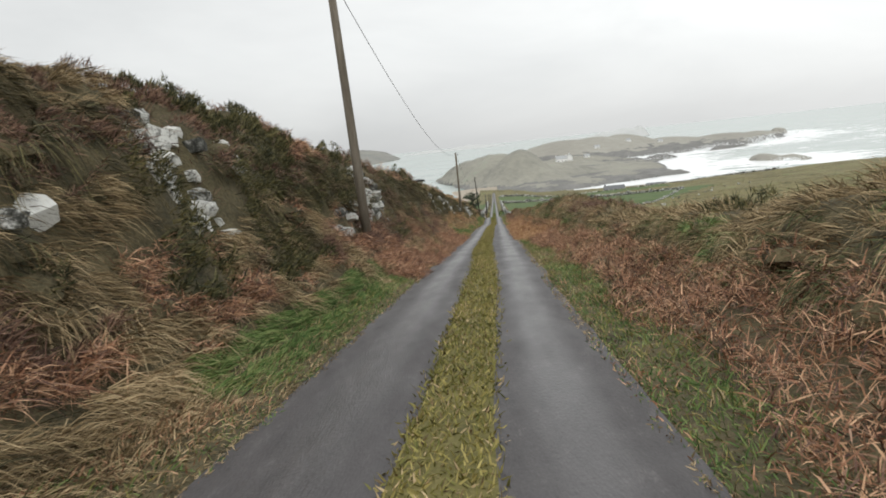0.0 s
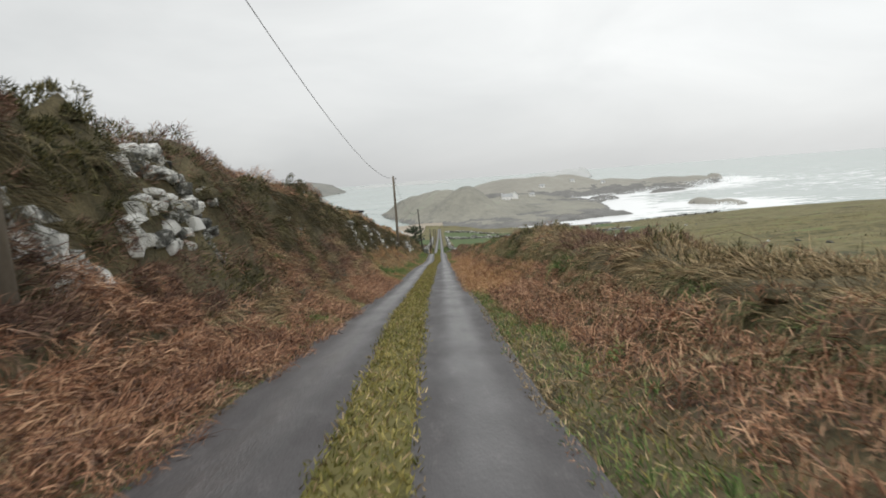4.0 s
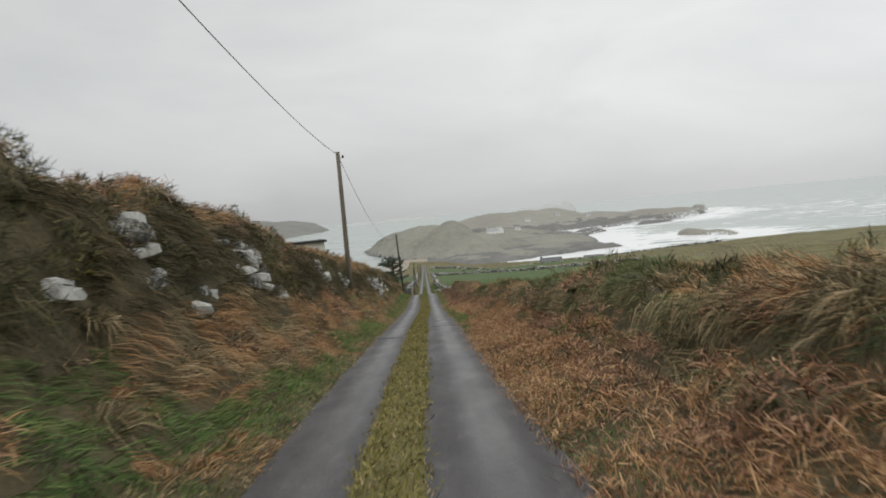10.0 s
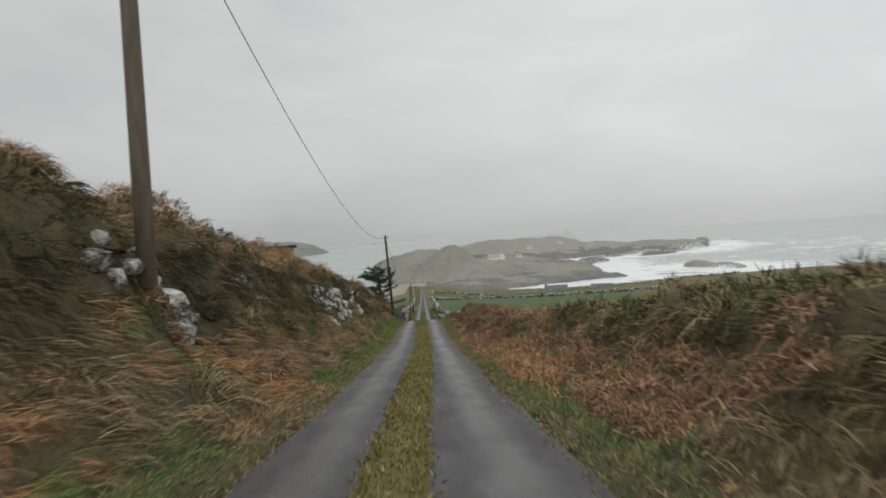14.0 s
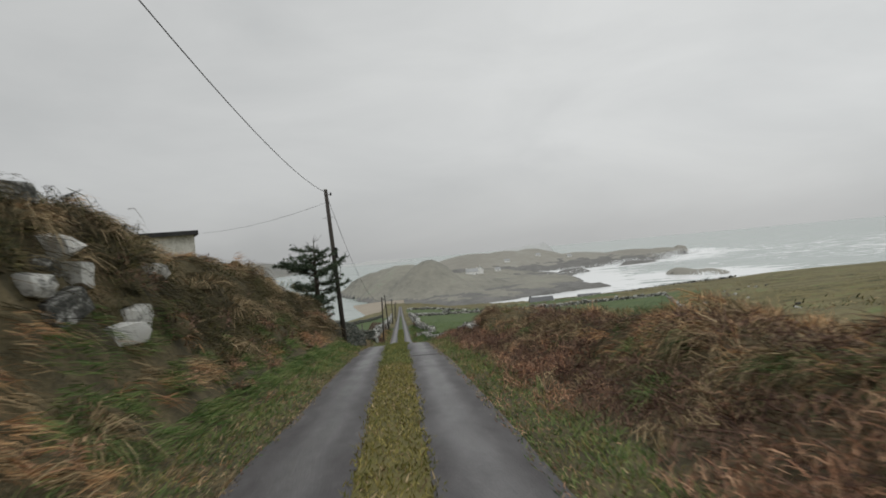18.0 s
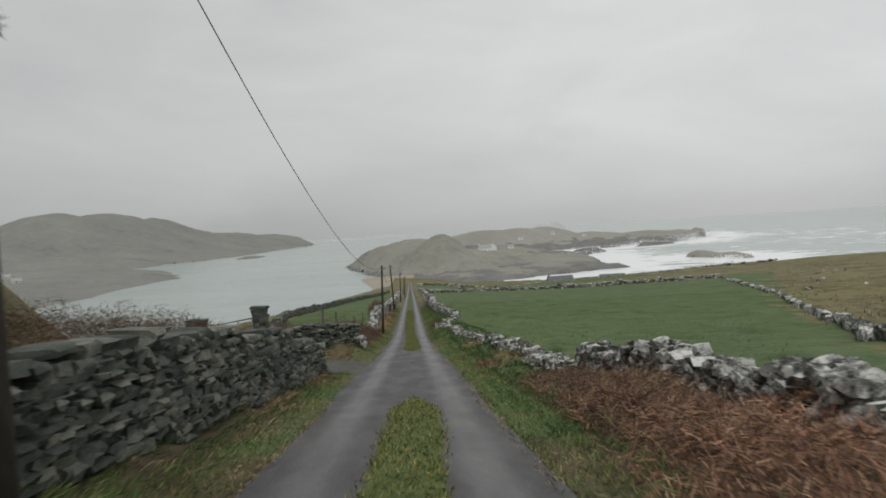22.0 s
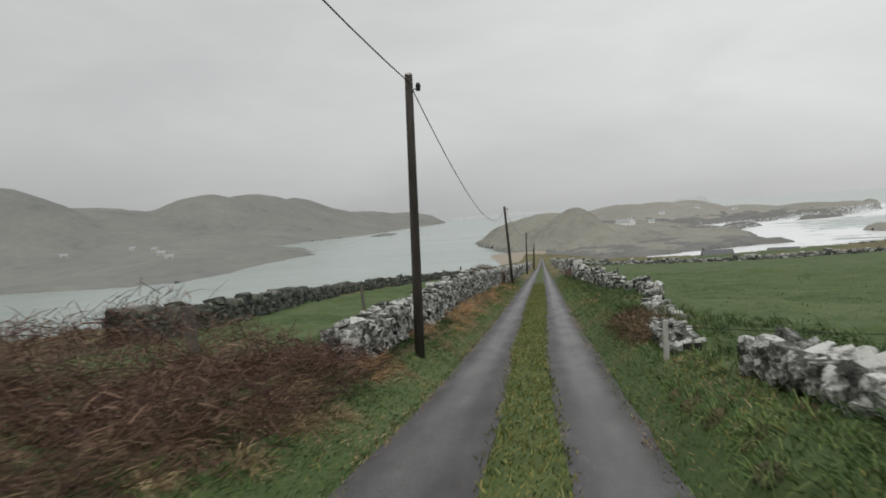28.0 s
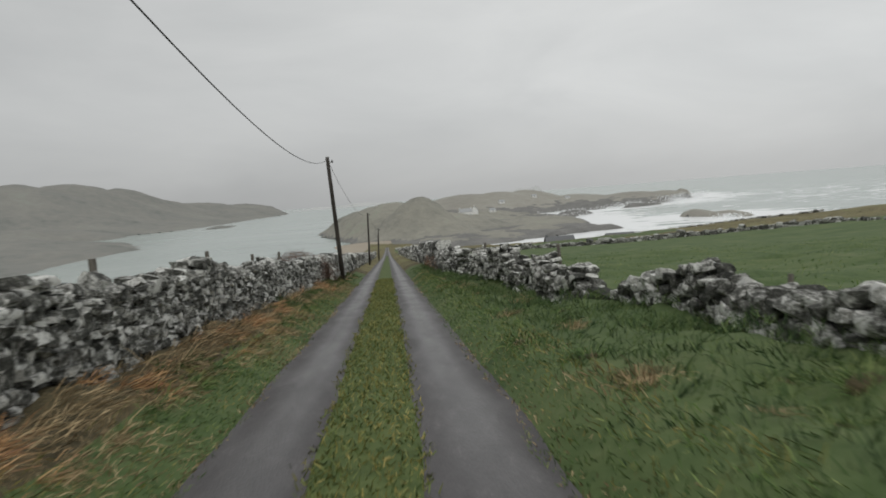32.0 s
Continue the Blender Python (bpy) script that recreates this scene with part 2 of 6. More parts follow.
def half_width(y):
    return np.interp(y, [90, 118, 127, 136, 147, 155, 165], [1.22, 1.18, 1.26, 1.12, 1.1, 1.06, 1.14])


def ground_z(x, y, rough=1.0):
    x, y = np.asarray(x, float), np.asarray(y, float)
    z = road_z(y)
    top = table(y, LEFT_TOP) * (1 + 0.10 * fbm(x * 0.4, y, 5.0))
    bend = 0.25 * fbm(x * 0 + 3, y, 4.0)
    xl = x + bend * np.clip((-x - 1.6) / 1.0, 0, 1)
    low = np.clip((y - 129) / 5, 0, 1)
    left = (np.interp(xl, LEFT_X, LEFT_H) * (1 - low) + np.interp(xl, LEFT_X, LEFT_H2) * low) * top
    entry = np.clip((y - 127.6) / 1.2, 0, 1) * np.clip((134.2 - y) / 1.2, 0, 1) * (x < 0)
    left = left * (1 - entry) + entry * 0.11 * np.clip(-x - 1.2, 0, 4.2)
    left = left + 0.75 * np.exp(-((x + 2.6) / 0.45) ** 2 - ((y - 112.0) / 1.5) ** 2)
    rtop = table(y, RIGHT_TOP) * (1 + 0.22 * fbm(x * 0.3 + 40, y, 4.5))
    xr = x + bend * np.clip((x - 1.6) / 1.0, 0, 1)
    steep = np.clip((y - 136) / 9, 0, 1)
    right = (np.interp(xr, RIGHT_X, RIGHT_H) * (1 - steep) + np.interp(xr, RIGHT_X2, RIGHT_H2) * steep) * rtop
    right = right + 0.2 * np.exp(-((x - 2.05) / 0.45) ** 2 - ((y - 157.5) / 2.6) ** 2)
    z = z + np.where(x < 0, left, right) - 0.02 * np.clip(x, 0, 40) + 0.03 * np.clip(x - 40, 0, 130)
    back = np.clip((-x - 4) / 3, 0, 1)
    z = z + back * 1.0 * np.clip(1 - np.abs(y - 120) / 12, 0, 1)
    z = z + 6.0 * np.exp(-(np.clip(x + 15, 0, 50) / 2.6) ** 2 - ((y - 131.5) / 6.5) ** 2) * (x < -4)
    lower = np.clip((y - 112) / 22, 0, 1)
    z = z + (1 - lower) * 0.03 * np.clip(-14 - x, 0, 80) - lower * (0.035 * np.clip(-4 - x, 0, 14) + 0.16 * np.clip(-18 - x, 0, 200))
    far = np.clip((np.abs(x) - 1.3) / 1.0, 0, 1) * (1 - 0.9 * entry * (x > -7))
    z = z + rough * far * ((0.10 + 0.16 * np.clip((np.abs(x) - 2.0) / 0.8, 0, 1) + 0.34 * np.clip((-x - 2.2) / 0.8, 0, 1) * (y < 112)) * fbm(x, y, 1.0) + 0.12 * np.clip((np.abs(x) - 20) / 20, 0, 1) * fbm(x, y, 30.0) * 4)
    z = z - 3.4 * np.clip((y - 370) / 80, 0, 1) * np.clip((x - 15) / 30, 0, 1)
    edge = np.where(x > -14, np.interp(x, [c[0] for c in COAST], [c[1] for c in COAST]), np.interp(x, [c[0] for c in COAST_L[::-1]], [c[1] for c in COAST_L[::-1]]))
    over = np.clip((y - edge + 10 * fbm(x, y, 25.0)) / 22.0, 0, 1)
    z = z * (1 - over) + (SEA - 4) * over
    return np.where(np.abs(x) < half_width(y) + 0.02, z - 0.06, z)


def mesh_object(name, verts, faces, mat, smooth=True, parent=None):
    me = bpy.data.meshes.new(name)
    me.from_pydata(verts, [], faces)
    if smooth:
        me.polygons.foreach_set("use_smooth", np.ones(len(me.polygons), dtype=bool))
    me.materials.append(mat)
    me.update()
    ob = new(name, me)
    if parent is not None:
        ob.parent = parent
    return ob


def grid_object(name, xs, ys, zfun, mat, **more):
    gx, gy = np.meshgrid(xs, ys)
    gz = zfun(gx, gy)
    nx, ny = len(xs), len(ys)
    v = np.stack([gx, gy, gz], -1).reshape(-1, 3)
    i = np.arange(nx * ny).reshape(ny, nx)
    f = np.stack([i[:-1, :-1], i[:-1, 1:], i[1:, 1:], i[1:, :-1]], -1).reshape(-1, 4)
    return mesh_object(name, v.tolist(), f.tolist(), mat, **more)


# ---- ground, road, sea ----
xs = np.concatenate([np.arange(-200, -30, 10), np.arange(-30, -8, 1.5), np.arange(-8, -1.2, 0.16), [-1.2, -1.06, -0.6, 0, 0.6, 1.06, 1.2], np.arange(1.36, 8, 0.16), np.arange(8.5, 30, 1.5), np.arange(30, 140, 5), np.arange(140, 700, 20)])
ys = np.concatenate([np.arange(-40, 4, 2.0), np.arange(4, 205, 0.35), np.arange(205, 300, 3.0), np.arange(300, 720, 7.0)])
ground = grid_object("ground", xs, ys, ground_z, M_SOIL)
ground.data.materials.append(M_FIELD)
ground.data.materials.append(M_HEATH)
tagged(ground, "sloping coastal ground with grassy banks, pasture and heath", "ground", kind="structure")


def zone(x, y):
    """0 bank soil, 1 pasture, 2 heath."""
    if x > 4.2 and 113 < y < 312 - 0.6 * max(0, x - 3) and x < 12 + 0.52 * (y - 128):
        return 1
    if 3 < x < 85 and 318 < y < 480 - 0.3 * x:
        return 1
    if y > 146 and y < 330 and -13 < x < -2.6 and x > -8 - 0.25 * (y - 150):
        return 1
    if (y > 138 and 0 < x < 4.3 and y < 200) or (y > 118 and -1.7 < x < 4.3 and y < 200):
        return 1
    return 2 if abs(x) > 6.5 or y > 205 else 0


pc = np.zeros(len(ground.data.polygons) * 3)
ground.data.polygons.foreach_get("center", pc)
pc = pc.reshape(-1, 3)
ground.data.polygons.foreach_set("material_index", np.array([zone(a, b) for a, b in pc[:, :2]], dtype=np.int32))

ry = np.concatenate([np.arange(-40, 230, 0.5), np.arange(230, 640, 4.0)])
rx = np.array([-1.0, -0.8, -0.55, -0.36, -0.1, 0.15, 0.34, 0.55, 0.8, 1.0])


def road_surface(gx, gy):
    return road_z(gy) + 0.012 - 0.03 * np.abs(gx) ** 2 * 0.3 + 0.006 * fbm(gx, gy, 0.9)


rgx, rgy = np.meshgrid(rx, ry)
halfw = half_width(rgy) + 0.07 * fbm(rgy * 0 + np.sign(rgx) * 31, rgy, 2.2)
rgx = rgx * halfw + 0.02
rv = np.stack([rgx, rgy, road_surface(rgx, rgy)], -1).reshape(-1, 3)
ri = np.arange(rgx.size).reshape(rgx.shape)
rf = np.stack([ri[:-1, :-1], ri[:-1, 1:], ri[1:, 1:], ri[1:, :-1]], -1).reshape(-1, 4)
road = tagged(mesh_object("road", rv.tolist(), rf.tolist(), M_ROAD), "narrow wet grey tarmac lane with two wheel tracks", "road", kind="structure")

M_SEA = material("sea_water", [(0.24, 0.30, 0.268), (0.30, 0.36, 0.328), (0.37, 0.42, 0.39)], 0.012, 0.16, rough=0.22, spec=0.5, bump=0.25, depth=1.0, stretch=(0.5, 1, 1))
sx = np.concatenate([np.arange(-4500, -800, 120), np.arange(-800, 1000, 20), np.arange(1000, 5000, 120)])
sy = np.concatenate([np.arange(-200, 400, 60), np.arange(400, 1700, 14), np.arange(1700, 4950, 90)])
sea = tagged(grid_object("water", sx, sy, lambda a, b: SEA + 0 * a, M_SEA), "grey-green rough sea with white surf", "sea", kind="structure")

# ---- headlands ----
# Distance haze is mixed into the colours of hill and ridge, paler than near heath.
M_HILL = material("hazed_heath", [(0.17, 0.172, 0.15), (0.255, 0.25, 0.215), (0.305, 0.295, 0.25), (0.29, 0.315, 0.25)], 0.022, 0.16, bump=1.0, depth=4.0)
M_RIDGE = material("hazed_ridge", [(0.26, 0.25, 0.22), (0.31, 0.298, 0.26), (0.36, 0.355, 0.315)], 0.012, 0.1, bump=0.5, depth=2)
# haze carried in the base colour: isle almost sky-pale, mountain greyed
M_ISLE = material("hazed_isle", [(0.50, 0.51, 0.50), (0.54, 0.545, 0.535)], 0.01, 0.1, bump=0.2, depth=2)
M_MOUNT = material("hazed_mountain", [(0.15, 0.158, 0.145), (0.215, 0.218, 0.2), (0.25, 0.245, 0.222), (0.27, 0.285, 0.248)], 0.008, 0.06, bump=0.6, depth=6)


M_REEF = material("wet_reef_rock", [(0.13, 0.13, 0.123), (0.19, 0.187, 0.177), (0.25, 0.245, 0.23)], 0.08, 0.6, bump=0.8, depth=1.0)
OUTLINES = {}


def land_from(name, outline, peaks, step, mat, shore=25.0, rough=3.0, base=2.0, label="", rock=0.0):
    """A landmass: outline (shore line), peaks (x, y, height above the sea, reach)."""
    o = np.array(outline, float)
    OUTLINES[name] = o
    x0, y0 = o.min(0) - 15
    x1, y1 = o.max(0) + 15
    gx, gy = np.meshgrid(np.arange(x0, x1, step), np.arange(y0, y1, step))
    wx, wy = gx + 8 * fbm(gx, gy, 40) + 5 * fbm(gx + 31, gy, 13), gy + 8 * fbm(gx + 99, gy, 40) + 5 * fbm(gx + 57, gy, 13)
    inside = np.zeros(gx.shape, bool)
    dist = np.full(gx.shape, 1e9)
    for (ax, ay), (bx, by) in zip(o, np.roll(o, -1, 0)):
        cross = ((ay > wy) != (by > wy)) & (wx < (bx - ax) * (wy - ay) / (by - ay + 1e-9) + ax)
        inside ^= cross
        t = np.clip(((wx - ax) * (bx - ax) + (wy - ay) * (by - ay)) / ((bx - ax) ** 2 + (by - ay) ** 2), 0, 1)
        dist = np.minimum(dist, np.hypot(wx - ax - t * (bx - ax), wy - ay - t * (by - ay)))
    h = np.full(gx.shape, base)
    for px, py, ph, reach in peaks:
        r2 = ((gx - px) ** 2 + (gy - py) ** 2) / reach ** 2
        h = np.maximum(h, ph * np.exp(-r2)) + 0.12 * ph * np.exp(-r2 * 2)
    h = h / 1.12 + rough * fbm(gx, gy, 60) + 0.4 * rough * fbm(gx, gy, 14)
    rise = np.clip(dist / shore, 0, 1) ** 0.6
    z = np.where(inside, SEA + 0.1 + np.maximum(h, 1.0) * rise, SEA + 0.1 - np.minimum(dist * 0.5, 4.0))
    keep = inside.copy()
    keep[1:] |= inside[:-1]
    keep[:-1] |= inside[1:]
    keep[:, 1:] |= inside[:, :-1]
    keep[:, :-1] |= inside[:, 1:]
    i = np.arange(gx.size).reshape(gx.shape)
    q = keep[:-1, :-1] & keep[:-1, 1:] & keep[1:, 1:] & keep[1:, :-1]
    f = np.stack([i[:-1, :-1], i[:-1, 1:], i[1:, 1:], i[1:, :-1]], -1)[q]
    used = np.unique(f)
    remap = np.full(gx.size, -1)
    remap[used] = np.arange(len(used))
    v = np.stack([gx, gy, z], -1).reshape(-1, 3)[used]
    ob = mesh_object(name, v.tolist(), remap[f].tolist(), mat)
    if rock:
        ob.data.materials.append(M_REEF)
        mid_ = v[remap[f]].mean(1)
        low_ = mid_[:, 2] - SEA < rock * (1 + 0.8 * fbm(mid_[:, 0], mid_[:, 1], 18.0))
        ob.data.polygons.foreach_set("material_index", low_.astype(np.int32))
    return tagged(ob, label, "headland", kind="structure")


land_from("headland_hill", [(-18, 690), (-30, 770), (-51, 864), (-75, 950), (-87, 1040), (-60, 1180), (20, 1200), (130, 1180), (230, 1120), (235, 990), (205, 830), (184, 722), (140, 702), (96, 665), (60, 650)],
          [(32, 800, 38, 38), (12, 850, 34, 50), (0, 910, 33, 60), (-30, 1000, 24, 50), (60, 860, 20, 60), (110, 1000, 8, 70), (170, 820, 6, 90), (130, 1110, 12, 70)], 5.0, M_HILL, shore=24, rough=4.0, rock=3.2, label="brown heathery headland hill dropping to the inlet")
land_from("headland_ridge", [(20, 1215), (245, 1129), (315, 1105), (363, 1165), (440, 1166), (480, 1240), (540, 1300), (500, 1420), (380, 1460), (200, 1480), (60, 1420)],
          [(130, 1320, 33, 110), (190, 1320, 33, 100), (250, 1350, 34, 80), (330, 1330, 20, 100), (420, 1300, 18, 90), (480, 1290, 16, 60)], 6.0, M_RIDGE, shore=14, rough=1.5, rock=9.0, label="green-brown headland ridge with low cliffs, paled by painted haze")
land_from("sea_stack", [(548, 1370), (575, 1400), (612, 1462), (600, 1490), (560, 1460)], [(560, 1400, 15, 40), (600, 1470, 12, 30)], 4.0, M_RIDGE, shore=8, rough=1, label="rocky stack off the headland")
land_from("reef", [(120, 684), (150, 694), (196, 716), (200, 738), (160, 728), (128, 704)], [(150, 706, 3.5, 30), (185, 725, 4, 20)], 2.5, M_REEF, shore=5, rough=1.2, base=1.5, label="dark wave-washed reef off the headland")
land_from("reef", [(225, 950), (262, 1000), (268, 1050), (240, 1060), (222, 1000)], [(245, 1010, 5, 35)], 3.0, M_REEF, shore=6, rough=1.5, base=1.5, label="dark rocks below the headland fields")
land_from("reef", [(330, 1080), (400, 1110), (405, 1140), (345, 1120)], [(365, 1110, 5, 35)], 3.5, M_REEF, shore=6, rough=1.5, base=1.5, label="dark skerry beneath the ridge cliffs")
land_from("rock_island", [(288, 795), (300, 812), (325, 800), (334, 745), (322, 728), (300, 760)], [(300, 795, 7, 25), (318, 765, 5, 30)], 2.5, M_RIDGE, shore=8, rough=1.2, base=1, label="low grey rock island in the surf")
land_from("far_isle", [(260, 2480), (400, 2440), (560, 2460), (580, 2520), (420, 2560), (280, 2550)], [(300, 2500, 18, 80), (420, 2500, 28, 90), (486, 2500, 38, 60), (537, 2500, 40, 30)], 10, M_ISLE, shore=10, label="island on the horizon, its mist put in by colour")
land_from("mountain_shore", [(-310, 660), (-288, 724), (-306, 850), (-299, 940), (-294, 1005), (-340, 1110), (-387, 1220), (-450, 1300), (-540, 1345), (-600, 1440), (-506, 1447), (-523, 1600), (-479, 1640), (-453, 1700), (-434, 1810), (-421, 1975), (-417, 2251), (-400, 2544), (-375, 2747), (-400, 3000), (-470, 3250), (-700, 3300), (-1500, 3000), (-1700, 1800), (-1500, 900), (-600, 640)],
          [(-910, 1900, 128, 260), (-883, 2100, 136, 260), (-790, 2250, 122, 200), (-745, 2420, 86, 200), (-716, 2700, 70, 260), (-600, 2900, 54, 220), (-500, 3050, 40, 160), (-1200, 1800, 120, 400), (-1210, 1500, 168, 250), (-700, 1500, 30, 200), (-318, 985, 12, 45), (-345, 900, 9, 60), (-390, 1150, 9, 70), (-420, 880, 9, 120), (-600, 1100, 20, 200)], 16, M_MOUNT, shore=60, rough=5, label="long mountain across the inlet, greyed with painted mist")
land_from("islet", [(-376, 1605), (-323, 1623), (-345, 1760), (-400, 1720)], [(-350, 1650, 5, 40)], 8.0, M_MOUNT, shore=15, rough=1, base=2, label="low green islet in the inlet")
land_from("far_hills", [(-480, 3700), (60, 3700), (120, 3900), (-420, 3950)], [(-100, 3800, 20, 140), (-330, 3820, 9, 120)], 25, M_ISLE, shore=30, label="hills at the mouth of the inlet, faint with painted haze")


# ---- surf: white water where the swell breaks on the exposed shore ----
sv_ = np.zeros(len(sea.data.vertices) * 3)
sea.data.vertices.foreach_get("co", sv_)
sv_ = sv_.reshape(-1, 3)


def gap_to(line, px, py, closed=True):
    d = np.full(len(px), 1e9)
    ends = np.roll(line, -1, 0) if closed else line[1:]
    for (ax, ay), (bx, by) in zip(line, ends):
        t = np.clip(((px - ax) * (bx - ax) + (py - ay) * (by - ay)) / ((bx - ax) ** 2 + (by - ay) ** 2 + 1e-9), 0, 1)
        d = np.minimum(d, np.hypot(px - ax - t * (bx - ax), py - ay - t * (by - ay)))
    return d


fx, fy = sv_[:, 0], sv_[:, 1]
surf = np.zeros(len(fx))
for nm, reach in (("headland_hill", 95), ("headland_ridge", 110), ("rock_island", 75), ("sea_stack", 90)):
    surf = np.maximum(surf, np.exp(-gap_to(OUTLINES[nm], fx, fy) / reach))
surf = np.maximum(surf, 0.95 * np.exp(-gap_to(np.array(COAST[1:], float), fx, fy, False) / 70))
surf *= np.clip((fx - 30) / 60, 0, 1)
surf = np.maximum(surf, 0.44 * np.clip((fx - 150) / 500, 0, 1) * np.clip(1 - np.abs(fy - 900) / 1500, 0, 1))
att = sea.data.attributes.new("surf", "FLOAT", "POINT")
att.data.foreach_set("value", surf.astype(np.float32))
nt = M_SEA.node_tree
sn, sl = nt.nodes, nt.links
bs = sn["Principled BSDF"]
old = bs.inputs["Base Color"].links[0].from_socket
at_ = sn.new("ShaderNodeAttribute")
at_.attribute_name = "surf"
geo_ = sn.new("ShaderNodeNewGeometry")
mp_ = sn.new("ShaderNodeMapping")
mp_.inputs["Scale"].default_value = (0.5, 1.0, 1.0)
mp_.inputs["Rotation"].default_value = (0, 0, 0.35)
no_ = sn.new("ShaderNodeTexNoise")
no_.inputs["Scale"].default_value, no_.inputs["Detail"].default_value, no_.inputs["Roughness"].default_value, no_.inputs["Distortion"].default_value = 0.042, 8.0, 0.68, 1.2
ad_ = sn.new("ShaderNodeMath")
ad_.operation = "ADD"
mr_ = sn.new("ShaderNodeMapRange")
mr_.interpolation_type = "SMOOTHSTEP"
mr_.inputs["From Min"].default_value, mr_.inputs["From Max"].default_value = 0.88, 1.08
mx_ = sn.new("ShaderNodeMixRGB")
mx_.inputs[2].default_value = (0.93, 0.95, 0.95, 1)
sl.new(geo_.outputs["Position"], mp_.inputs["Vector"])
sl.new(mp_.outputs[0], no_.inputs["Vector"])
sl.new(at_.outputs["Fac"], ad_.inputs[0])
st_ = sn.new("ShaderNodeMath")
st_.operation = "MULTIPLY_ADD"
st_.inputs[1].default_value, st_.inputs[2].default_value = 1.9, -0.45
sl.new(no_.outputs["Fac"], st_.inputs[0])
sl.new(st_.outputs[0], ad_.inputs[1])
sl.new(ad_.outputs[0], mr_.inputs["Value"])
sl.new(mr_.outputs[0], mx_.inputs[0])
sl.new(old, mx_.inputs[1])
sl.new(mx_.outputs[0], bs.inputs["Base Color"])

# ---- helpers for things ----
def pair_box(bm, lo, hi, mat_index=0):
    vs = [bm.verts.new((x, y, z)) for x in (lo[0], hi[0]) for y in (lo[1], hi[1]) for z in (lo[2], hi[2])]
    fs = [bm.faces.new([vs[i] for i in q]) for q in ((0, 1, 3, 2), (4, 6, 7, 5), (0, 4, 5, 1), (2, 3, 7, 6), (0, 2, 6, 4), (1, 5, 7, 3))]
    for f in fs:
        f.material_index = mat_index
    return vs


def part(name, bm, mat, parent=None, label="", smooth=False, bevel=0.0):
    if bevel:
        bmesh.ops.bevel(bm, geom=list(bm.edges), offset=bevel, segments=1, affect="EDGES")
    bmesh.ops.recalc_face_normals(bm, faces=list(bm.faces))
    me = bpy.data.meshes.new(name)
    bm.to_mesh(me)
    bm.free()
    if smooth:
        me.polygons.foreach_set("use_smooth", np.ones(len(me.polygons), dtype=bool))
    me.materials.append(mat)
    ob = new(name, me)
    if parent is not None:
        ob.parent = parent
    if label:
        tagged(ob, label)
    return ob


def box(lo, hi):
    bm = bmesh.new()
    pair_box(bm, lo, hi)
    return bm


def tube(points, radii, sides=8):
    bm = bmesh.new()
    pts = [Vector(p) for p in points]
    rings = []
    for i, p in enumerate(pts):
        d = (pts[min(i + 1, len(pts) - 1)] - pts[max(i - 1, 0)]).normalized()
        a = d.orthogonal().normalized() if abs(d.z) > 0.9 else d.cross(Vector((0, 0, 1))).normalized()
        b = d.cross(a).normalized()
        r = radii[i] if isinstance(radii, (list, tuple)) else radii
        rings.append([bm.verts.new(p + r * (math.cos(2 * math.pi * k / sides) * a + math.sin(2 * math.pi * k / sides) * b)) for k in range(sides)])
    for q, w in zip(rings, rings[1:]):
        for k in range(sides):
            bm.faces.new((q[k], q[(k + 1) % sides], w[(k + 1) % sides], w[k]))
    bm.faces.new(rings[0][::-1])
    bm.faces.new(rings[-1])
    return bm


def empty(name, at, label, category, group="", kind=""):
    e = new(name)
    e.matrix_world = Matrix.Translation(at)
    return tagged(e, label, category, group, kind)


def gz(x, y):
    return float(ground_z(np.array([x]), np.array([y]))[0])


rg = np.random.default_rng(11)


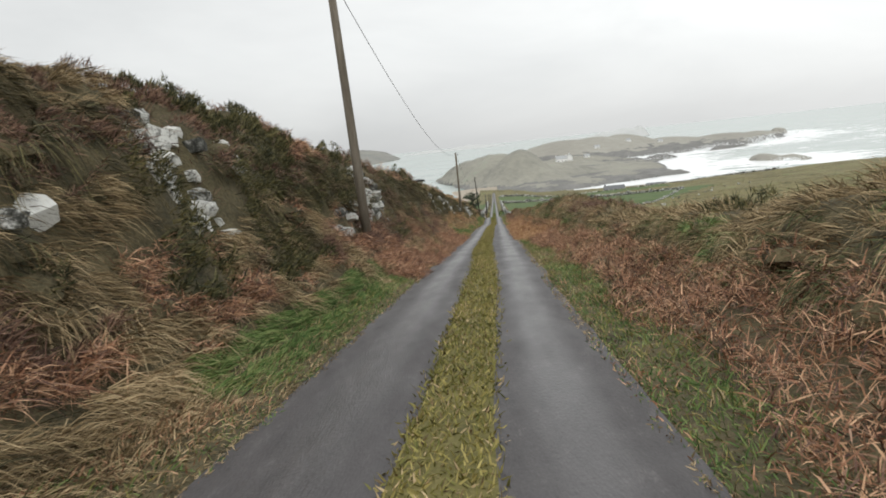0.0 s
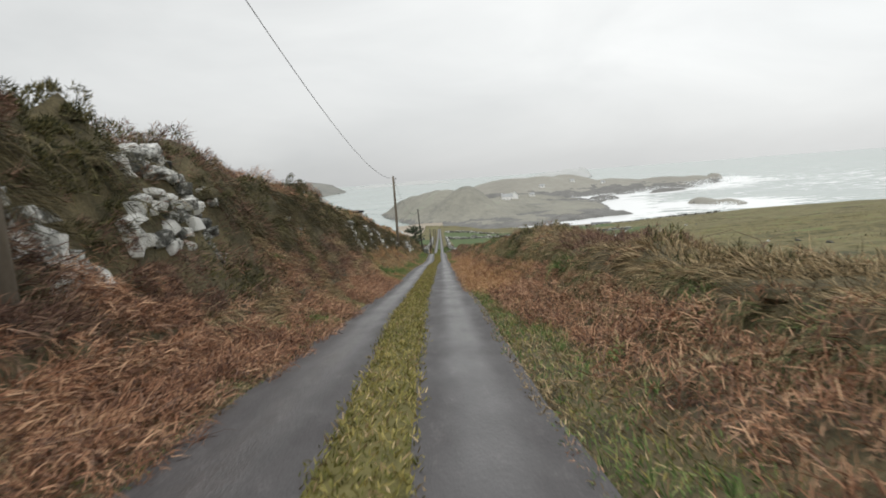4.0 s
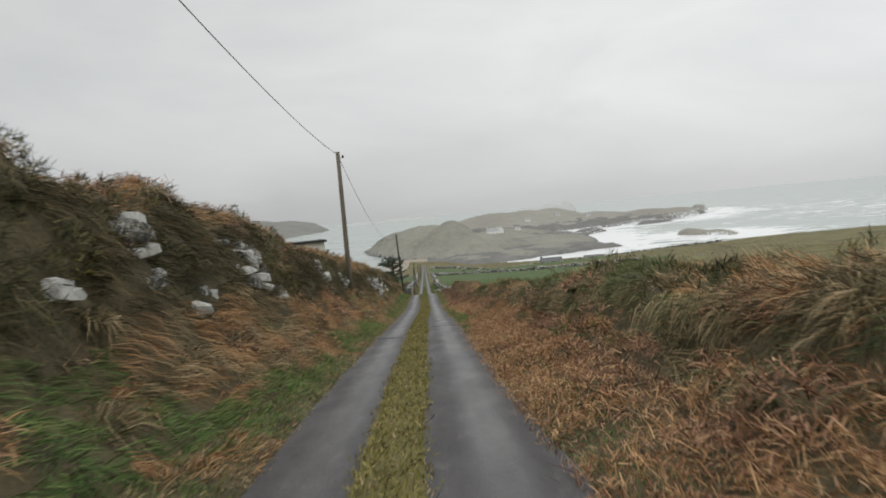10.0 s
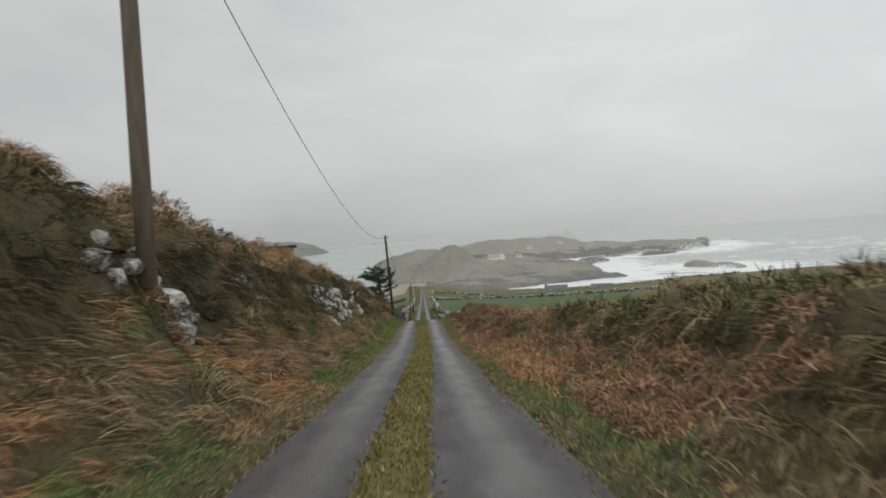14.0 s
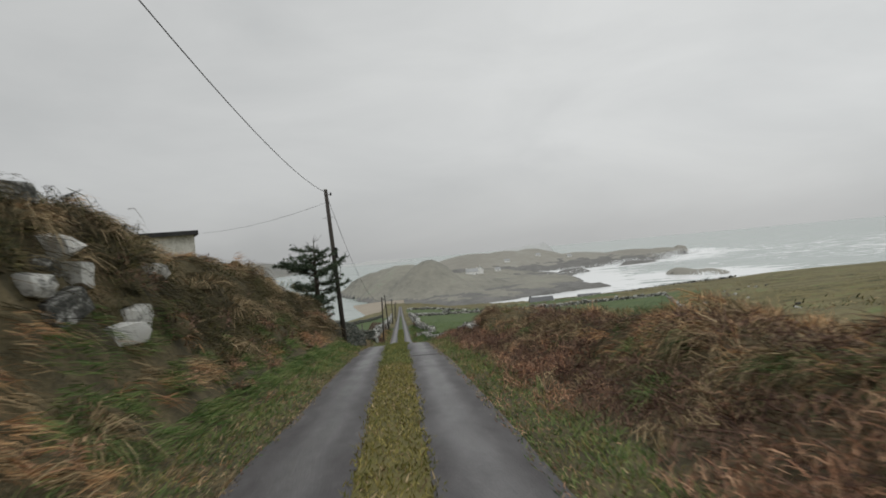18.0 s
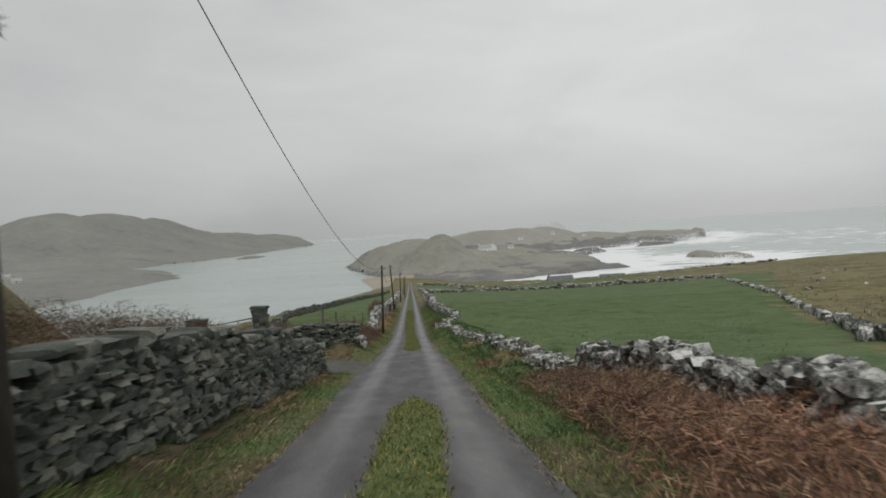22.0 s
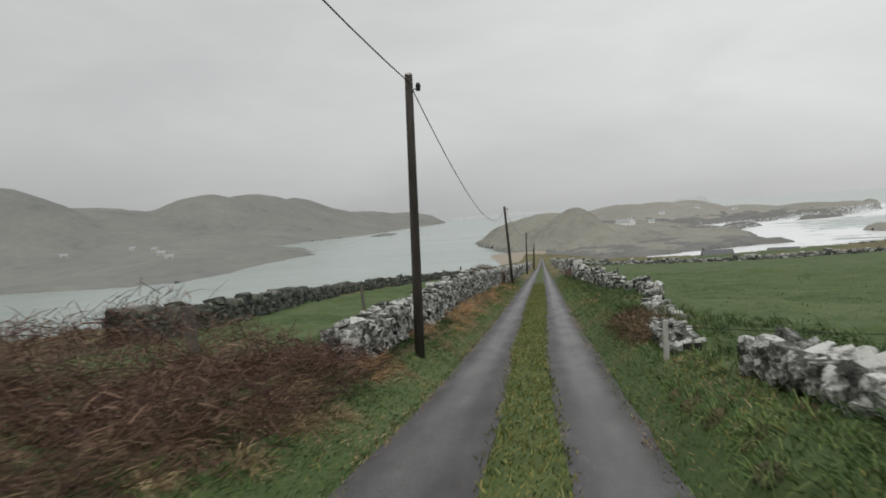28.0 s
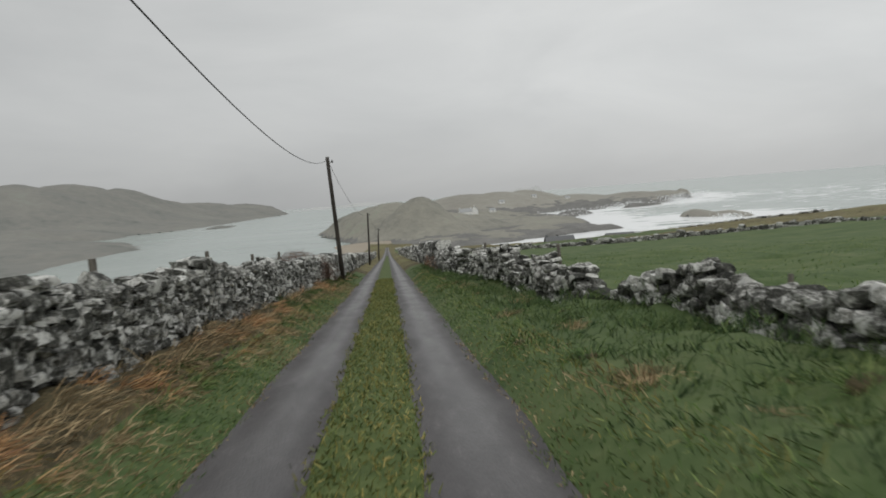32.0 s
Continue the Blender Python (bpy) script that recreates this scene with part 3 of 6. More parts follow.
def blades(name, base, aim, length, width, droop, mat, label, category, side=None, steps=(0.55, 1.0), other=None, share=0.0, core=None):
    """One mesh of bent blades. base, aim: (n, 3); length, width, droop: (n,). other, share: a second material and how many blades have it.
    core: vertices and triangles of a low hump under the blades, in the third material slot."""
    n = len(base)
    up = np.array([0, 0, 1.0])
    if side is None:
        side = np.cross(aim, rg.normal(size=(n, 3)))
    side = side / (np.linalg.norm(side, axis=1, keepdims=True) + 1e-9)
    w = side * width[:, None]
    rows_ = [base - w * 0.5, base + w * 0.5]
    for u in steps[:-1]:
        p = base + aim * (length * u)[:, None] - up * (droop * length * 0.55 * u * u)[:, None]
        rows_ += [p - w * (0.5 - 0.2 * u), p + w * (0.5 - 0.2 * u)]
    rows_.append(base + aim * length[:, None] - up * (droop * length * 0.55)[:, None])
    v = np.stack(rows_, 1).reshape(-1, 3)
    o = (np.arange(n) * len(rows_))[:, None]
    quads = []
    for q in range(len(steps) - 1):
        quads += [o + np.array([[2 * q, 2 * q + 1, 2 * q + 3]]), o + np.array([[2 * q, 2 * q + 3, 2 * q + 2]])]
    q = 2 * (len(steps) - 1)
    quads.append(o + np.array([[q, q + 1, q + 2]]))
    tris = np.concatenate(quads, 1).reshape(-1)
    index = np.repeat((rg.random(n) < share).astype(np.int32), len(quads))
    if core is not None:
        tris = np.concatenate([tris, (core[1] + len(v)).reshape(-1)])
        v = np.concatenate([v, core[0]])
        index = np.concatenate([index, np.full(len(core[1]), 2, np.int32)])
    me = bpy.data.meshes.new(name)
    me.vertices.add(len(v))
    me.vertices.foreach_set("co", v.reshape(-1).astype(np.float32))
    me.loops.add(len(tris))
    me.loops.foreach_set("vertex_index", tris.astype(np.int32))
    me.polygons.add(len(tris) // 3)
    me.polygons.foreach_set("loop_start", np.arange(0, len(tris), 3, dtype=np.int32))
    me.polygons.foreach_set("material_index", index)
    me.update(calc_edges=True)
    for m in (mat, other or mat, M_SOIL):
        me.materials.append(m)
    return tagged(new(name, me), label, category, kind="stuff")


def scatter(n, xlo, xhi, ylo, yhi):
    x, y = rg.uniform(xlo, xhi, n), rg.uniform(ylo, yhi, n)
    return x, y


def slope_normal(x, y):
    e = 0.15
    dx = (ground_z(x + e, y, 0) - ground_z(x - e, y, 0)) / (2 * e)
    dy = (ground_z(x, y + e, 0) - ground_z(x, y - e, 0)) / (2 * e)
    nrm = np.stack([-dx, -dy, np.ones_like(dx)], 1)
    return nrm / np.linalg.norm(nrm, axis=1, keepdims=True)


def unit(a):
    return a / (np.linalg.norm(a, axis=1, keepdims=True) + 1e-9)


def leaf_material(name, tones, rough=0.75):
    return material(name, tones, 0.8, 6.0, rough=rough, bump=0.0, spec=0.25, island=0.5)


M_TAN = leaf_material("dead_grass", [(0.105, 0.075, 0.039), (0.305, 0.222, 0.12), (0.55, 0.425, 0.25)])
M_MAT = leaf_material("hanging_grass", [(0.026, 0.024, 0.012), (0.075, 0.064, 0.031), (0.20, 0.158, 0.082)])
M_RUST = leaf_material("dead_bracken", [(0.155, 0.074, 0.045), (0.42, 0.218, 0.13), (0.64, 0.405, 0.25)])
M_GREEN = leaf_material("green_grass", [(0.05, 0.094, 0.026), (0.122, 0.205, 0.058), (0.26, 0.305, 0.115)])
M_SEDGE = leaf_material("rough_green_grass", [(0.038, 0.056, 0.021), (0.095, 0.122, 0.047), (0.205, 0.215, 0.095)])
M_OLIVE = leaf_material("gorse_leaf", [(0.028, 0.031, 0.014), (0.074, 0.076, 0.034), (0.19, 0.165, 0.07)])
M_HEATHER = leaf_material("heather", [(0.065, 0.037, 0.03), (0.17, 0.098, 0.073), (0.35, 0.225, 0.155)])
M_LITTER = leaf_material("orange_litter", [(0.19, 0.095, 0.043), (0.47, 0.265, 0.122), (0.7, 0.46, 0.24)])
M_LUSH = leaf_material("lush_grass", [(0.022, 0.045, 0.015), (0.055, 0.1, 0.03), (0.13, 0.175, 0.06)])
M_GOLD = leaf_material("yellowed_gorse", [(0.09, 0.065, 0.02), (0.21, 0.15, 0.04), (0.32, 0.23, 0.075)])
M_STRIPGRASS = leaf_material("strip_grass", [(0.115, 0.12, 0.034), (0.235, 0.215, 0.062), (0.38, 0.32, 0.115)])

# ---- grass strip down the middle of the lane ----
STRIP_MID = lambda y: np.interp(y, [0, 25, 34, 52, 72, 87, 100, 112, 119, 147, 155, 300], [0.07, 0.08, -0.1, -0.1, -0.05, 0.1, 0.05, -0.03, 0.18, 0.14, 0.0, 0.0])
STRIP_HALF = lambda y: np.interp(y, [0, 80, 95, 100, 121, 145, 156, 165, 300], [0.27, 0.27, 0.31, 0.34, 0.35, 0.27, 0.29, 0.36, 0.33])
STRIP = lambda y: np.where(y < 119, 1.0, np.where(y < 138, np.clip(np.maximum(3.0 * (fbm(y * 0 + 21, y, 2.6) - 0.05), np.clip((122.3 - y) / 1.6, 0, 0.9)), 0.0, 0.9), 1.0))
n = 125000
y = 12 + 178 * rg.random(n) ** 1.15
x = STRIP_MID(y) + rg.uniform(-0.48, 0.48, n)
inside = np.abs(x - STRIP_MID(y)) < (STRIP_HALF(y) + 0.02 + 0.06 * fbm(x * 0 + 5, y, 1.4) + 0.03 * rg.normal(0, 1, n)) * STRIP(y)
x, y = x[inside], y[inside]
b = np.stack([x, y, road_surface(x, y) - 0.005 + 0.03 * np.clip(1 - ((x - STRIP_MID(y)) / (STRIP_HALF(y) * STRIP(y) + 0.02)) ** 2, 0, 1)], 1)
a = unit(np.stack([rg.normal(0.1, 0.6, len(x)), rg.normal(0, 0.6, len(x)), np.full(len(x), 0.8)], 1))
M_STRIPLOW = leaf_material("green_strip_grass", [(0.075, 0.11, 0.035), (0.155, 0.195, 0.062), (0.28, 0.29, 0.11)])
ln_, wd_, dr_ = rg.uniform(0.035, 0.085, len(x)), rg.uniform(0.008, 0.016, len(x)), rg.uniform(0, 0.6, len(x))
for k, mat, lab in ((y < 103, M_STRIPGRASS, "short yellow-green grass strip along the lane's middle"), (y >= 103, M_STRIPLOW, "short green grass strip along the lower lane's middle")):
    blades("strip_grass", b[k], a[k], ln_[k], wd_[k], dr_[k], mat, lab, "grass", other=M_TAN if mat is M_STRIPGRASS else M_STRIPGRASS, share=0.15 if mat is M_STRIPGRASS else 0.4)
sy2 = np.arange(-40, 330, 0.5)
sgx, sgy = np.meshgrid(np.array([-1.0, -0.5, 0.0, 0.5, 1.0]), sy2)
sw = (STRIP_HALF(sgy) - 0.02 + 0.06 * fbm(sgy * 0 + 5, sgy, 1.4)) * STRIP(sgy)
sgx2 = sgx * sw + STRIP_MID(sgy)
sv = np.stack([sgx2, sgy, road_surface(sgx2, sgy) + 0.03 * (1 - sgx ** 2) * np.clip(sw / 0.15, 0, 1) + np.where(sw > 0.02, 0.001, -0.03)], -1).reshape(-1, 3)
si = np.arange(sgx.size).reshape(sgx.shape)
sf = np.stack([si[:-1, :-1], si[:-1, 1:], si[1:, 1:], si[1:, :-1]], -1).reshape(-1, 4)
turf = mesh_object("turf_strip", sv.tolist(), sf.tolist(), M_STRIP)
turf.data.materials.append(M_STRIPTURF)
turf.data.polygons.foreach_set("material_index", (np.array([sv[f[0]][1] for f in sf]) > 103).astype(np.int32))
tagged(turf, "mossy turf ridge between the wheel tracks", "grass", kind="structure")

# ---- vegetation of the two banks ----
# stretches of the left bank (from, to, lowest, highest, stone length) where the stones of an old wall show
FACES = ((15.9, 16.6, 1.5, 1.8, 0.24), (18.6, 20.1, 1.95, 2.8, 0.3), (18.7, 20.1, 1.45, 2.05, 0.26), (20.9, 21.5, 2.15, 2.5, 0.24), (24.0, 25.7, 1.15, 1.6, 0.36), (26.6, 28.3, 1.2, 1.9, 0.25), (28.9, 32.2, 1.25, 1.9, 0.24), (29.9, 32.7, 1.5, 2.6, 0.26), (37.5, 39.2, 1.75, 2.3, 0.3), (48.7, 51.2, 1.4, 2.75, 0.29),
         (52.0, 52.6, 1.4, 1.8, 0.26), (53.7, 54.8, 1.35, 2.1, 0.27), (55.0, 56.5, 1.25, 1.85, 0.28), (58.1, 60.4, 1.4, 2.35, 0.28), (59.1, 59.9, 1.05, 1.4, 0.26), (64.0, 64.8, 1.3, 1.7, 0.28), (68.2, 69.8, 1.2, 2.1, 0.28), (72.0, 75.4, 1.3, 2.05, 0.29), (77.4, 78.2, 1.8, 2.2, 0.27), (85.2, 87.0, 1.6, 2.2, 0.28),
         (87.1, 90.0, 1.05, 2.5, 0.25), (90.3, 92.6, 1.15, 2.15, 0.34), (93.9, 96.7, 1.2, 1.75, 0.34), (94.6, 95.9, 1.95, 2.35, 0.36), (97.3, 98.0, 1.5, 1.8, 0.26), (113.4, 115.0, 1.0, 1.7, 0.42))


def bare(y, h, wide=1.0):
    """True where the stones of the old wall lie open."""
    out = np.zeros(len(y), bool)
    for a, b, c, d, _ in FACES:
        out |= ((y - (a + b) / 2) / (0.5 * (b - a) + 0.1) / wide) ** 2 + ((h - (c + d) / 2) / (0.5 * (d - c) + 0.03) / wide) ** 2 < 1
    return out


def bank_cover(side, n, xlo, xhi, ylo, yhi):
    x, y = scatter(n, xlo, xhi, ylo, yhi)
    keep = rg.random(n) < np.clip(1.15 - (y - 12) / 260, 0.45, 1)
    drive = (x < -1.2) & (y > 128.3 + 0.5 * np.clip(-1.6 - x, 0, 1)) & (y < 132.5 + 0.2 * fbm(x, y, 0.8))
    keep &= ~drive
    x, y = x[keep], y[keep]
    cell = 0.36
    ci, cj = np.floor(x / cell), np.floor(y / cell)
    tuft = [np.modf(np.abs(np.sin(ci * a + cj * b) * 43758.5453))[0] for a, b in ((12.9898, 78.233), (39.346, 11.135), (73.156, 52.235))]
    pull = 0.3 * (np.abs(x) > 1.7)
    dx, dy = (ci + 0.25 + 0.5 * tuft[0]) * cell - x, (cj + 0.25 + 0.5 * tuft[1]) * cell - y
    hump = np.clip(1 - (dx * dx + dy * dy) / (0.24 * 0.24), 0, 1)
    x, y = x + pull * dx, y + pull * dy
    lean = np.stack([tuft[1] - 0.5, tuft[2] - 0.5, 0.35 * (tuft[0] - 0.5)], 1)
    hump = hump * np.clip((np.abs(x) - 1.6) / 0.5, 0, 1) * (0.4 + tuft[2])
    ax = np.abs(x)
    h = ground_z(x, y, 0) - road_z(y)
    if side < 0:
        k = ~bare(y, h) | (rg.random(len(x)) < np.where(y < 36, 0.1, np.where(y > 84, 0.25, 0.4)))
        x, y, ax, h, lean, hump = x[k], y[k], ax[k], h[k], lean[k], hump[k]
    nrm = slope_normal(x, y)
    base = np.stack([x, y, ground_z(x, y) - 0.02 + 0.12 * hump], 1)
    n1, n2, n3 = fbm(x * 1.3, y, 2.6), fbm(x + 60, y * 1.2, 1.7), fbm(x - 35, y, 6.0)
    down = np.stack([np.where(x < 0, 1.0, -1.0) * np.clip(h, 0, 1), np.zeros_like(x), -0.2 * np.ones_like(x)], 1)
    wind = np.array([0.55, 0.25, 0.0])
    verge = ax < 2.05 + 0.3 * n2
    if side < 0:
        n4 = fbm(x * 2 + 90, y * 1.5, 1.0)
        crest = (h > 1.7 + 0.6 * n1) & (y < 114)
        mid = (h > 0.55) & ~crest
        gorse = (crest & (n2 + 0.4 * n4 > 0.05 + 0.25 * (y > 48))) | (mid & (n1 + 0.5 * n4 > 0.32 + 0.15 * (y > 48))) | ((n3 + 0.4 * n4 > 0.4) & mid)
        heather = ~gorse & ((crest & (n1 > 0.0 + 0.2 * (y > 48))) | (mid & (n1 - 0.5 * n4 < -0.22 - 0.15 * (y > 48))))
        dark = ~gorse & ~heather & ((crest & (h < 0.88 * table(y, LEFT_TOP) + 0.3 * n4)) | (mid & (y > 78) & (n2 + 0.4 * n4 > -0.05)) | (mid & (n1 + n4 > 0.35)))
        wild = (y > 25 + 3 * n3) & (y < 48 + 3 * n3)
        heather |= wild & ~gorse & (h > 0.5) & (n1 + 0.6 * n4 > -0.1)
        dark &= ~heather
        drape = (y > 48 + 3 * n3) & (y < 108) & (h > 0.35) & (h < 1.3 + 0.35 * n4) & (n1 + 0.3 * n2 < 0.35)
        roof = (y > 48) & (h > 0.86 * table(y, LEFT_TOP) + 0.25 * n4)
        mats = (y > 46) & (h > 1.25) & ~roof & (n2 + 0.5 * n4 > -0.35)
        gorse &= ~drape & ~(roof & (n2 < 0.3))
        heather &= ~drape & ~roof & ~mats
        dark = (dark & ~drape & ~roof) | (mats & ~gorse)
        rust = ~gorse & ~heather & ~dark & (~verge | wild) & (~drape | (n4 > 0.25)) & (n2 + 0.4 * n4 > 0.12 + 0.25 * (y > 82) - 0.5 * wild) & (y < 114)
    else:
        n4 = fbm(x * 2 + 90, y * 1.5, 1.0)
        rt = table(y, RIGHT_TOP)
        dark = np.zeros(len(x), bool)
        crest = (h > (0.5 + 0.15 * n4) * rt) & (y < 112)
        gorse = (crest & (n1 + 0.3 * n4 > 0.5)) | (crest & (y > 34) & (n3 + 0.5 * n4 > 0.22) & (n2 > -0.05))
        heather = crest & (n1 + 0.4 * n4 < -0.3) & (y > 70) & ~gorse
        wild = crest & (y > 31 + 3 * n3) & (y < 48 + 3 * n3)
        heather |= wild & ~gorse & (n2 + 0.5 * n4 > -0.2)
        rust = ~gorse & ~heather & (ax > 1.7 + 0.3 * n1 - 0.25 * ((y > 30) & (y < 64)) - 0.4 * ((y > 38) & (y < 62))) & ((n2 + 0.5 * n4 > -0.3 - 0.3 * ((y > 30) & (y < 64))) & ~crest | (crest & (n1 < -0.25) & (y > 34))) & (y < 117 + 3 * n4)
    if side > 0:
        swap = rust & (y > 84) & (n1 - 0.4 * n4 > -0.12)
        heather, rust = heather | swap, rust & ~swap
    green = ~gorse & ~heather & ~rust & ((verge & (n1 > -0.35)) | (n3 * 0.6 + n2 > (0.35 if side < 0 else 0.12)))
    if side < 0:
        green |= (~rust) & (y > 114.5) & (n2 > -0.15) & ((y < 146) | (ax < 1.55 + 0.25 * n1))
        green |= ~(rust | gorse | heather) & (y > 78) & (y < 114) & (h < 1.5) & (n1 + 0.4 * n4 > 0.02)
    else:
        green |= (y > 118) & (n2 + (y > 138) * 0.6 > -0.25) & ~rust
        green &= ~(crest & (y < 45))
        green |= (ax < 1.9 + 0.3 * n4) & (n1 > -0.45 + 0.5 * ((y > 30) & (y < 64))) & ~rust
    green &= ~dark
    tan = ~(gorse | heather | rust | green | dark)
    litter = (n4 - 0.5 * n1 > 0.02 - 0.35 * (ax < 2.3)) & (y > 36) & (y < 84) if side > 0 else (n4 > 0.1) & (y > 46) & (y < 108)
    orange = (n4 + 0.5 * n2 > -0.05) & (((y > 46) & (y < 108)) if side > 0 else ((y > 46) & (y < 110)) | (y > 150) & (ax > 1.65))
    for mask, name, mat, lab, lo, hi, wlo, whi, dr, kind in (
            (tan & ~orange, "dead_grass", M_TAN, "tan wind-flattened dead grass on the bank", 0.15, 0.42, 0.004, 0.010, 1.2, "hang"),
            (tan & orange, "dead_grass", M_LITTER, "orange-tan dead grass draped down the bank", 0.15, 0.42, 0.004, 0.010, 1.2, "hang"),
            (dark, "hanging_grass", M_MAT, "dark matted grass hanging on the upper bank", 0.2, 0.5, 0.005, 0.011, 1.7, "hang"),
            (green & crest, "rough_grass", M_SEDGE, "dull green rough grass on the bank's crest", 0.12, 0.32, 0.005, 0.011, 1.0, "hang"),
            (green & ~crest & (y > 118), "verge_grass", M_LUSH, "lush deep green grass along the lower verge", 0.10, 0.25, 0.005, 0.012, 0.9, "hang"),
            (green & ~crest & (y <= 118), "verge_grass", M_GREEN, "wet green grass along the lane verge", 0.10, 0.26, 0.005, 0.012, 0.6, "hang"),
            (rust & litter, "bracken_litter", M_LITTER, "bright orange-brown bracken litter beside the lane", 0.06, 0.2, 0.004, 0.011, 0.7, "mess"),
            (rust & ~litter, "bracken", M_RUST, "collapsed rust-brown dead bracken", 0.06, 0.22, 0.004, 0.011, 0.7, "mess"),
            (gorse, "gorse", M_OLIVE, "dark olive gorse scrub on the bank", 0.05, 0.15, 0.008, 0.018, 0.15, "bush"),
            (heather, "heather", M_HEATHER, "brown withered heather on the bank", 0.06, 0.2, 0.005, 0.012, 0.5, "bush")):
        k = np.nonzero(mask)[0]
        if kind == "mess":
            k = np.concatenate([k, k])
        if len(k) < 10:
            continue
        m = len(k)
        if kind == "hang":
            aim = unit(0.7 * nrm[k] + 0.65 * down[k] + (0.5 + 0.5 * fbm(x[k] + 5, y[k], 1.6))[:, None] * wind + 0.7 * lean[k] + rg.normal(0, 0.22, (m, 3)))
        elif kind == "mess":
            aim = unit(0.55 * nrm[k] + 0.3 * wind + rg.normal(0, 0.55, (m, 3)))
        else:
            aim = unit(0.8 * nrm[k] + np.array([0.15, 0, 0.15]) + rg.normal(0, 0.5, (m, 3)))
        ln = rg.uniform(lo, hi, m) * (0.8 + 0.4 * (fbm(x[k], y[k] + 80, 1.1) + 0.5)) * (1.0 if kind != "hang" else np.clip(0.35 + 0.65 * (ax[k] - 1.25) / 0.7, 0.35, 1.0))
        bb = base[k].copy()
        if kind == "mess":
            bb[:, :2] += rg.normal(0, 0.05, (m, 2))
        if kind == "bush":
            puff = np.clip(0.5 + fbm(x[k] * 2 + 11, y[k] * 2, 1.3), 0, 1.3)
            bb += nrm[k] * ((0.5 * puff + 0.6 * hump[k]) * np.where(h[k] > 2.2, 0.16, 0.3 if side < 0 else 0.14) * rg.random(m) ** 0.5)[:, None]
        elif kind == "mess":
            bb += nrm[k] * (0.16 * rg.random(m))[:, None]
        blades(name, bb, aim, ln, rg.uniform(wlo, whi, m), np.full(m, dr) * rg.uniform(0.4, 1.3, m), mat, lab, "grass" if kind == "hang" else "shrub", other=M_RUST if mat is M_LITTER else M_HEATHER if kind == "mess" else M_MAT if mat is M_TAN else None, share=0.35 if kind == "mess" else 0.15)


bank_cover(-1, 300000, -5.0, -1.12, 13, 112)
bank_cover(-1, 70000, -4.8, -1.4, 13, 30)
bank_cover(1, 230000, 1.14, 5.6, 13, 116)
bank_cover(-1, 95000, -7.5, -1.06, 112, 148)
bank_cover(-1, 56000, -2.3, -1.02, 146, 196)
bank_cover(1, 52000, 1.06, 3.6, 116, 146)
bank_cover(1, 75000, 1.04, 3.5, 144, 196)

# short turf and litter along both edges of the tarmac
for sd in (-1, 1):
    n = 85000
    y = 12 + 176 * rg.random(n) ** 1.2
    x = sd * (half_width(y) - 0.12 + 0.85 * rg.random(n) ** 1.3)
    k = ~((x < 0) & (y > 127.9) & (y < 132.8))
    x, y = x[k], y[k]
    edge_ = half_width(y) + 0.07 * fbm(y * 0 + sd * 31, y, 2.2) + 0.06 * fbm(x * 0 + 8, y * 2, 0.7)
    k = np.abs(x) > edge_ - 0.07
    x, y = x[k], y[k]
    m = len(x)
    on = np.where(np.abs(x) < half_width(y) + 0.03, road_surface(x, y) - 0.004, ground_z(x, y))
    b = np.stack([x, y, on - 0.005], 1)
    a = unit(np.stack([rg.normal(-0.25 * sd, 0.5, m), rg.normal(0.1, 0.5, m), np.full(m, 0.75)], 1))
    ln_ = rg.uniform(0.04, 0.13, m) * np.clip(0.6 + 1.2 * (np.abs(x) - 1.2), 0.6, 1.3)
    tone = fbm(x * 1.5 + 30 * sd, y, 1.3) + rg.normal(0, 0.2, m)
    straw = (tone > 0.28) | (np.abs(x) < half_width(y) + 0.1) & (tone > -0.1)
    red = (tone < -0.38) & (y < 112)
    for k, mat, lab in ((straw & ~red, M_TAN, "straw-coloured short grass at the tarmac's edge"), (red, M_RUST, "fallen rust-brown bracken litter at the lane's edge"), (~straw & ~red & (tone > 0.0), M_STRIPGRASS, "short yellow-green turf along the lane's edge"), (~straw & ~red & (tone <= 0.0), M_GREEN, "short wet green turf along the lane's edge")):
        blades("verge_turf", b[k], a[k], ln_[k], rg.uniform(0.005, 0.011, k.sum()), rg.uniform(0.2, 0.9, k.sum()), mat, lab, "grass")

# ---- single bushes, tussocks and bracken mounds on the banks ----
def hump_core(size, seed):
    """A low lumpy hump: the matted middle of a plant."""
    q = np.random.default_rng(seed + 500)
    vs, fs = [(0, 0, size[2])], []
    for r in range(1, 4):
        for k in range(9):
            a, e = 2 * math.pi * k / 9, r * math.pi / 6
            j = q.uniform(0.8, 1.15)
            vs.append((math.cos(a) * math.sin(e) * size[0] * j, math.sin(a) * math.sin(e) * size[1] * j, math.cos(e) * size[2] * j - 0.04 * (r == 3)))
    for k in range(9):
        fs.append((0, 1 + k, 1 + (k + 1) % 9))
        for r in range(2):
            a, b = 1 + r * 9 + k, 1 + r * 9 + (k + 1) % 9
            fs += [(a, a + 9, b + 9), (a, b + 9, b)]
    return np.array(vs, float), np.array(fs)


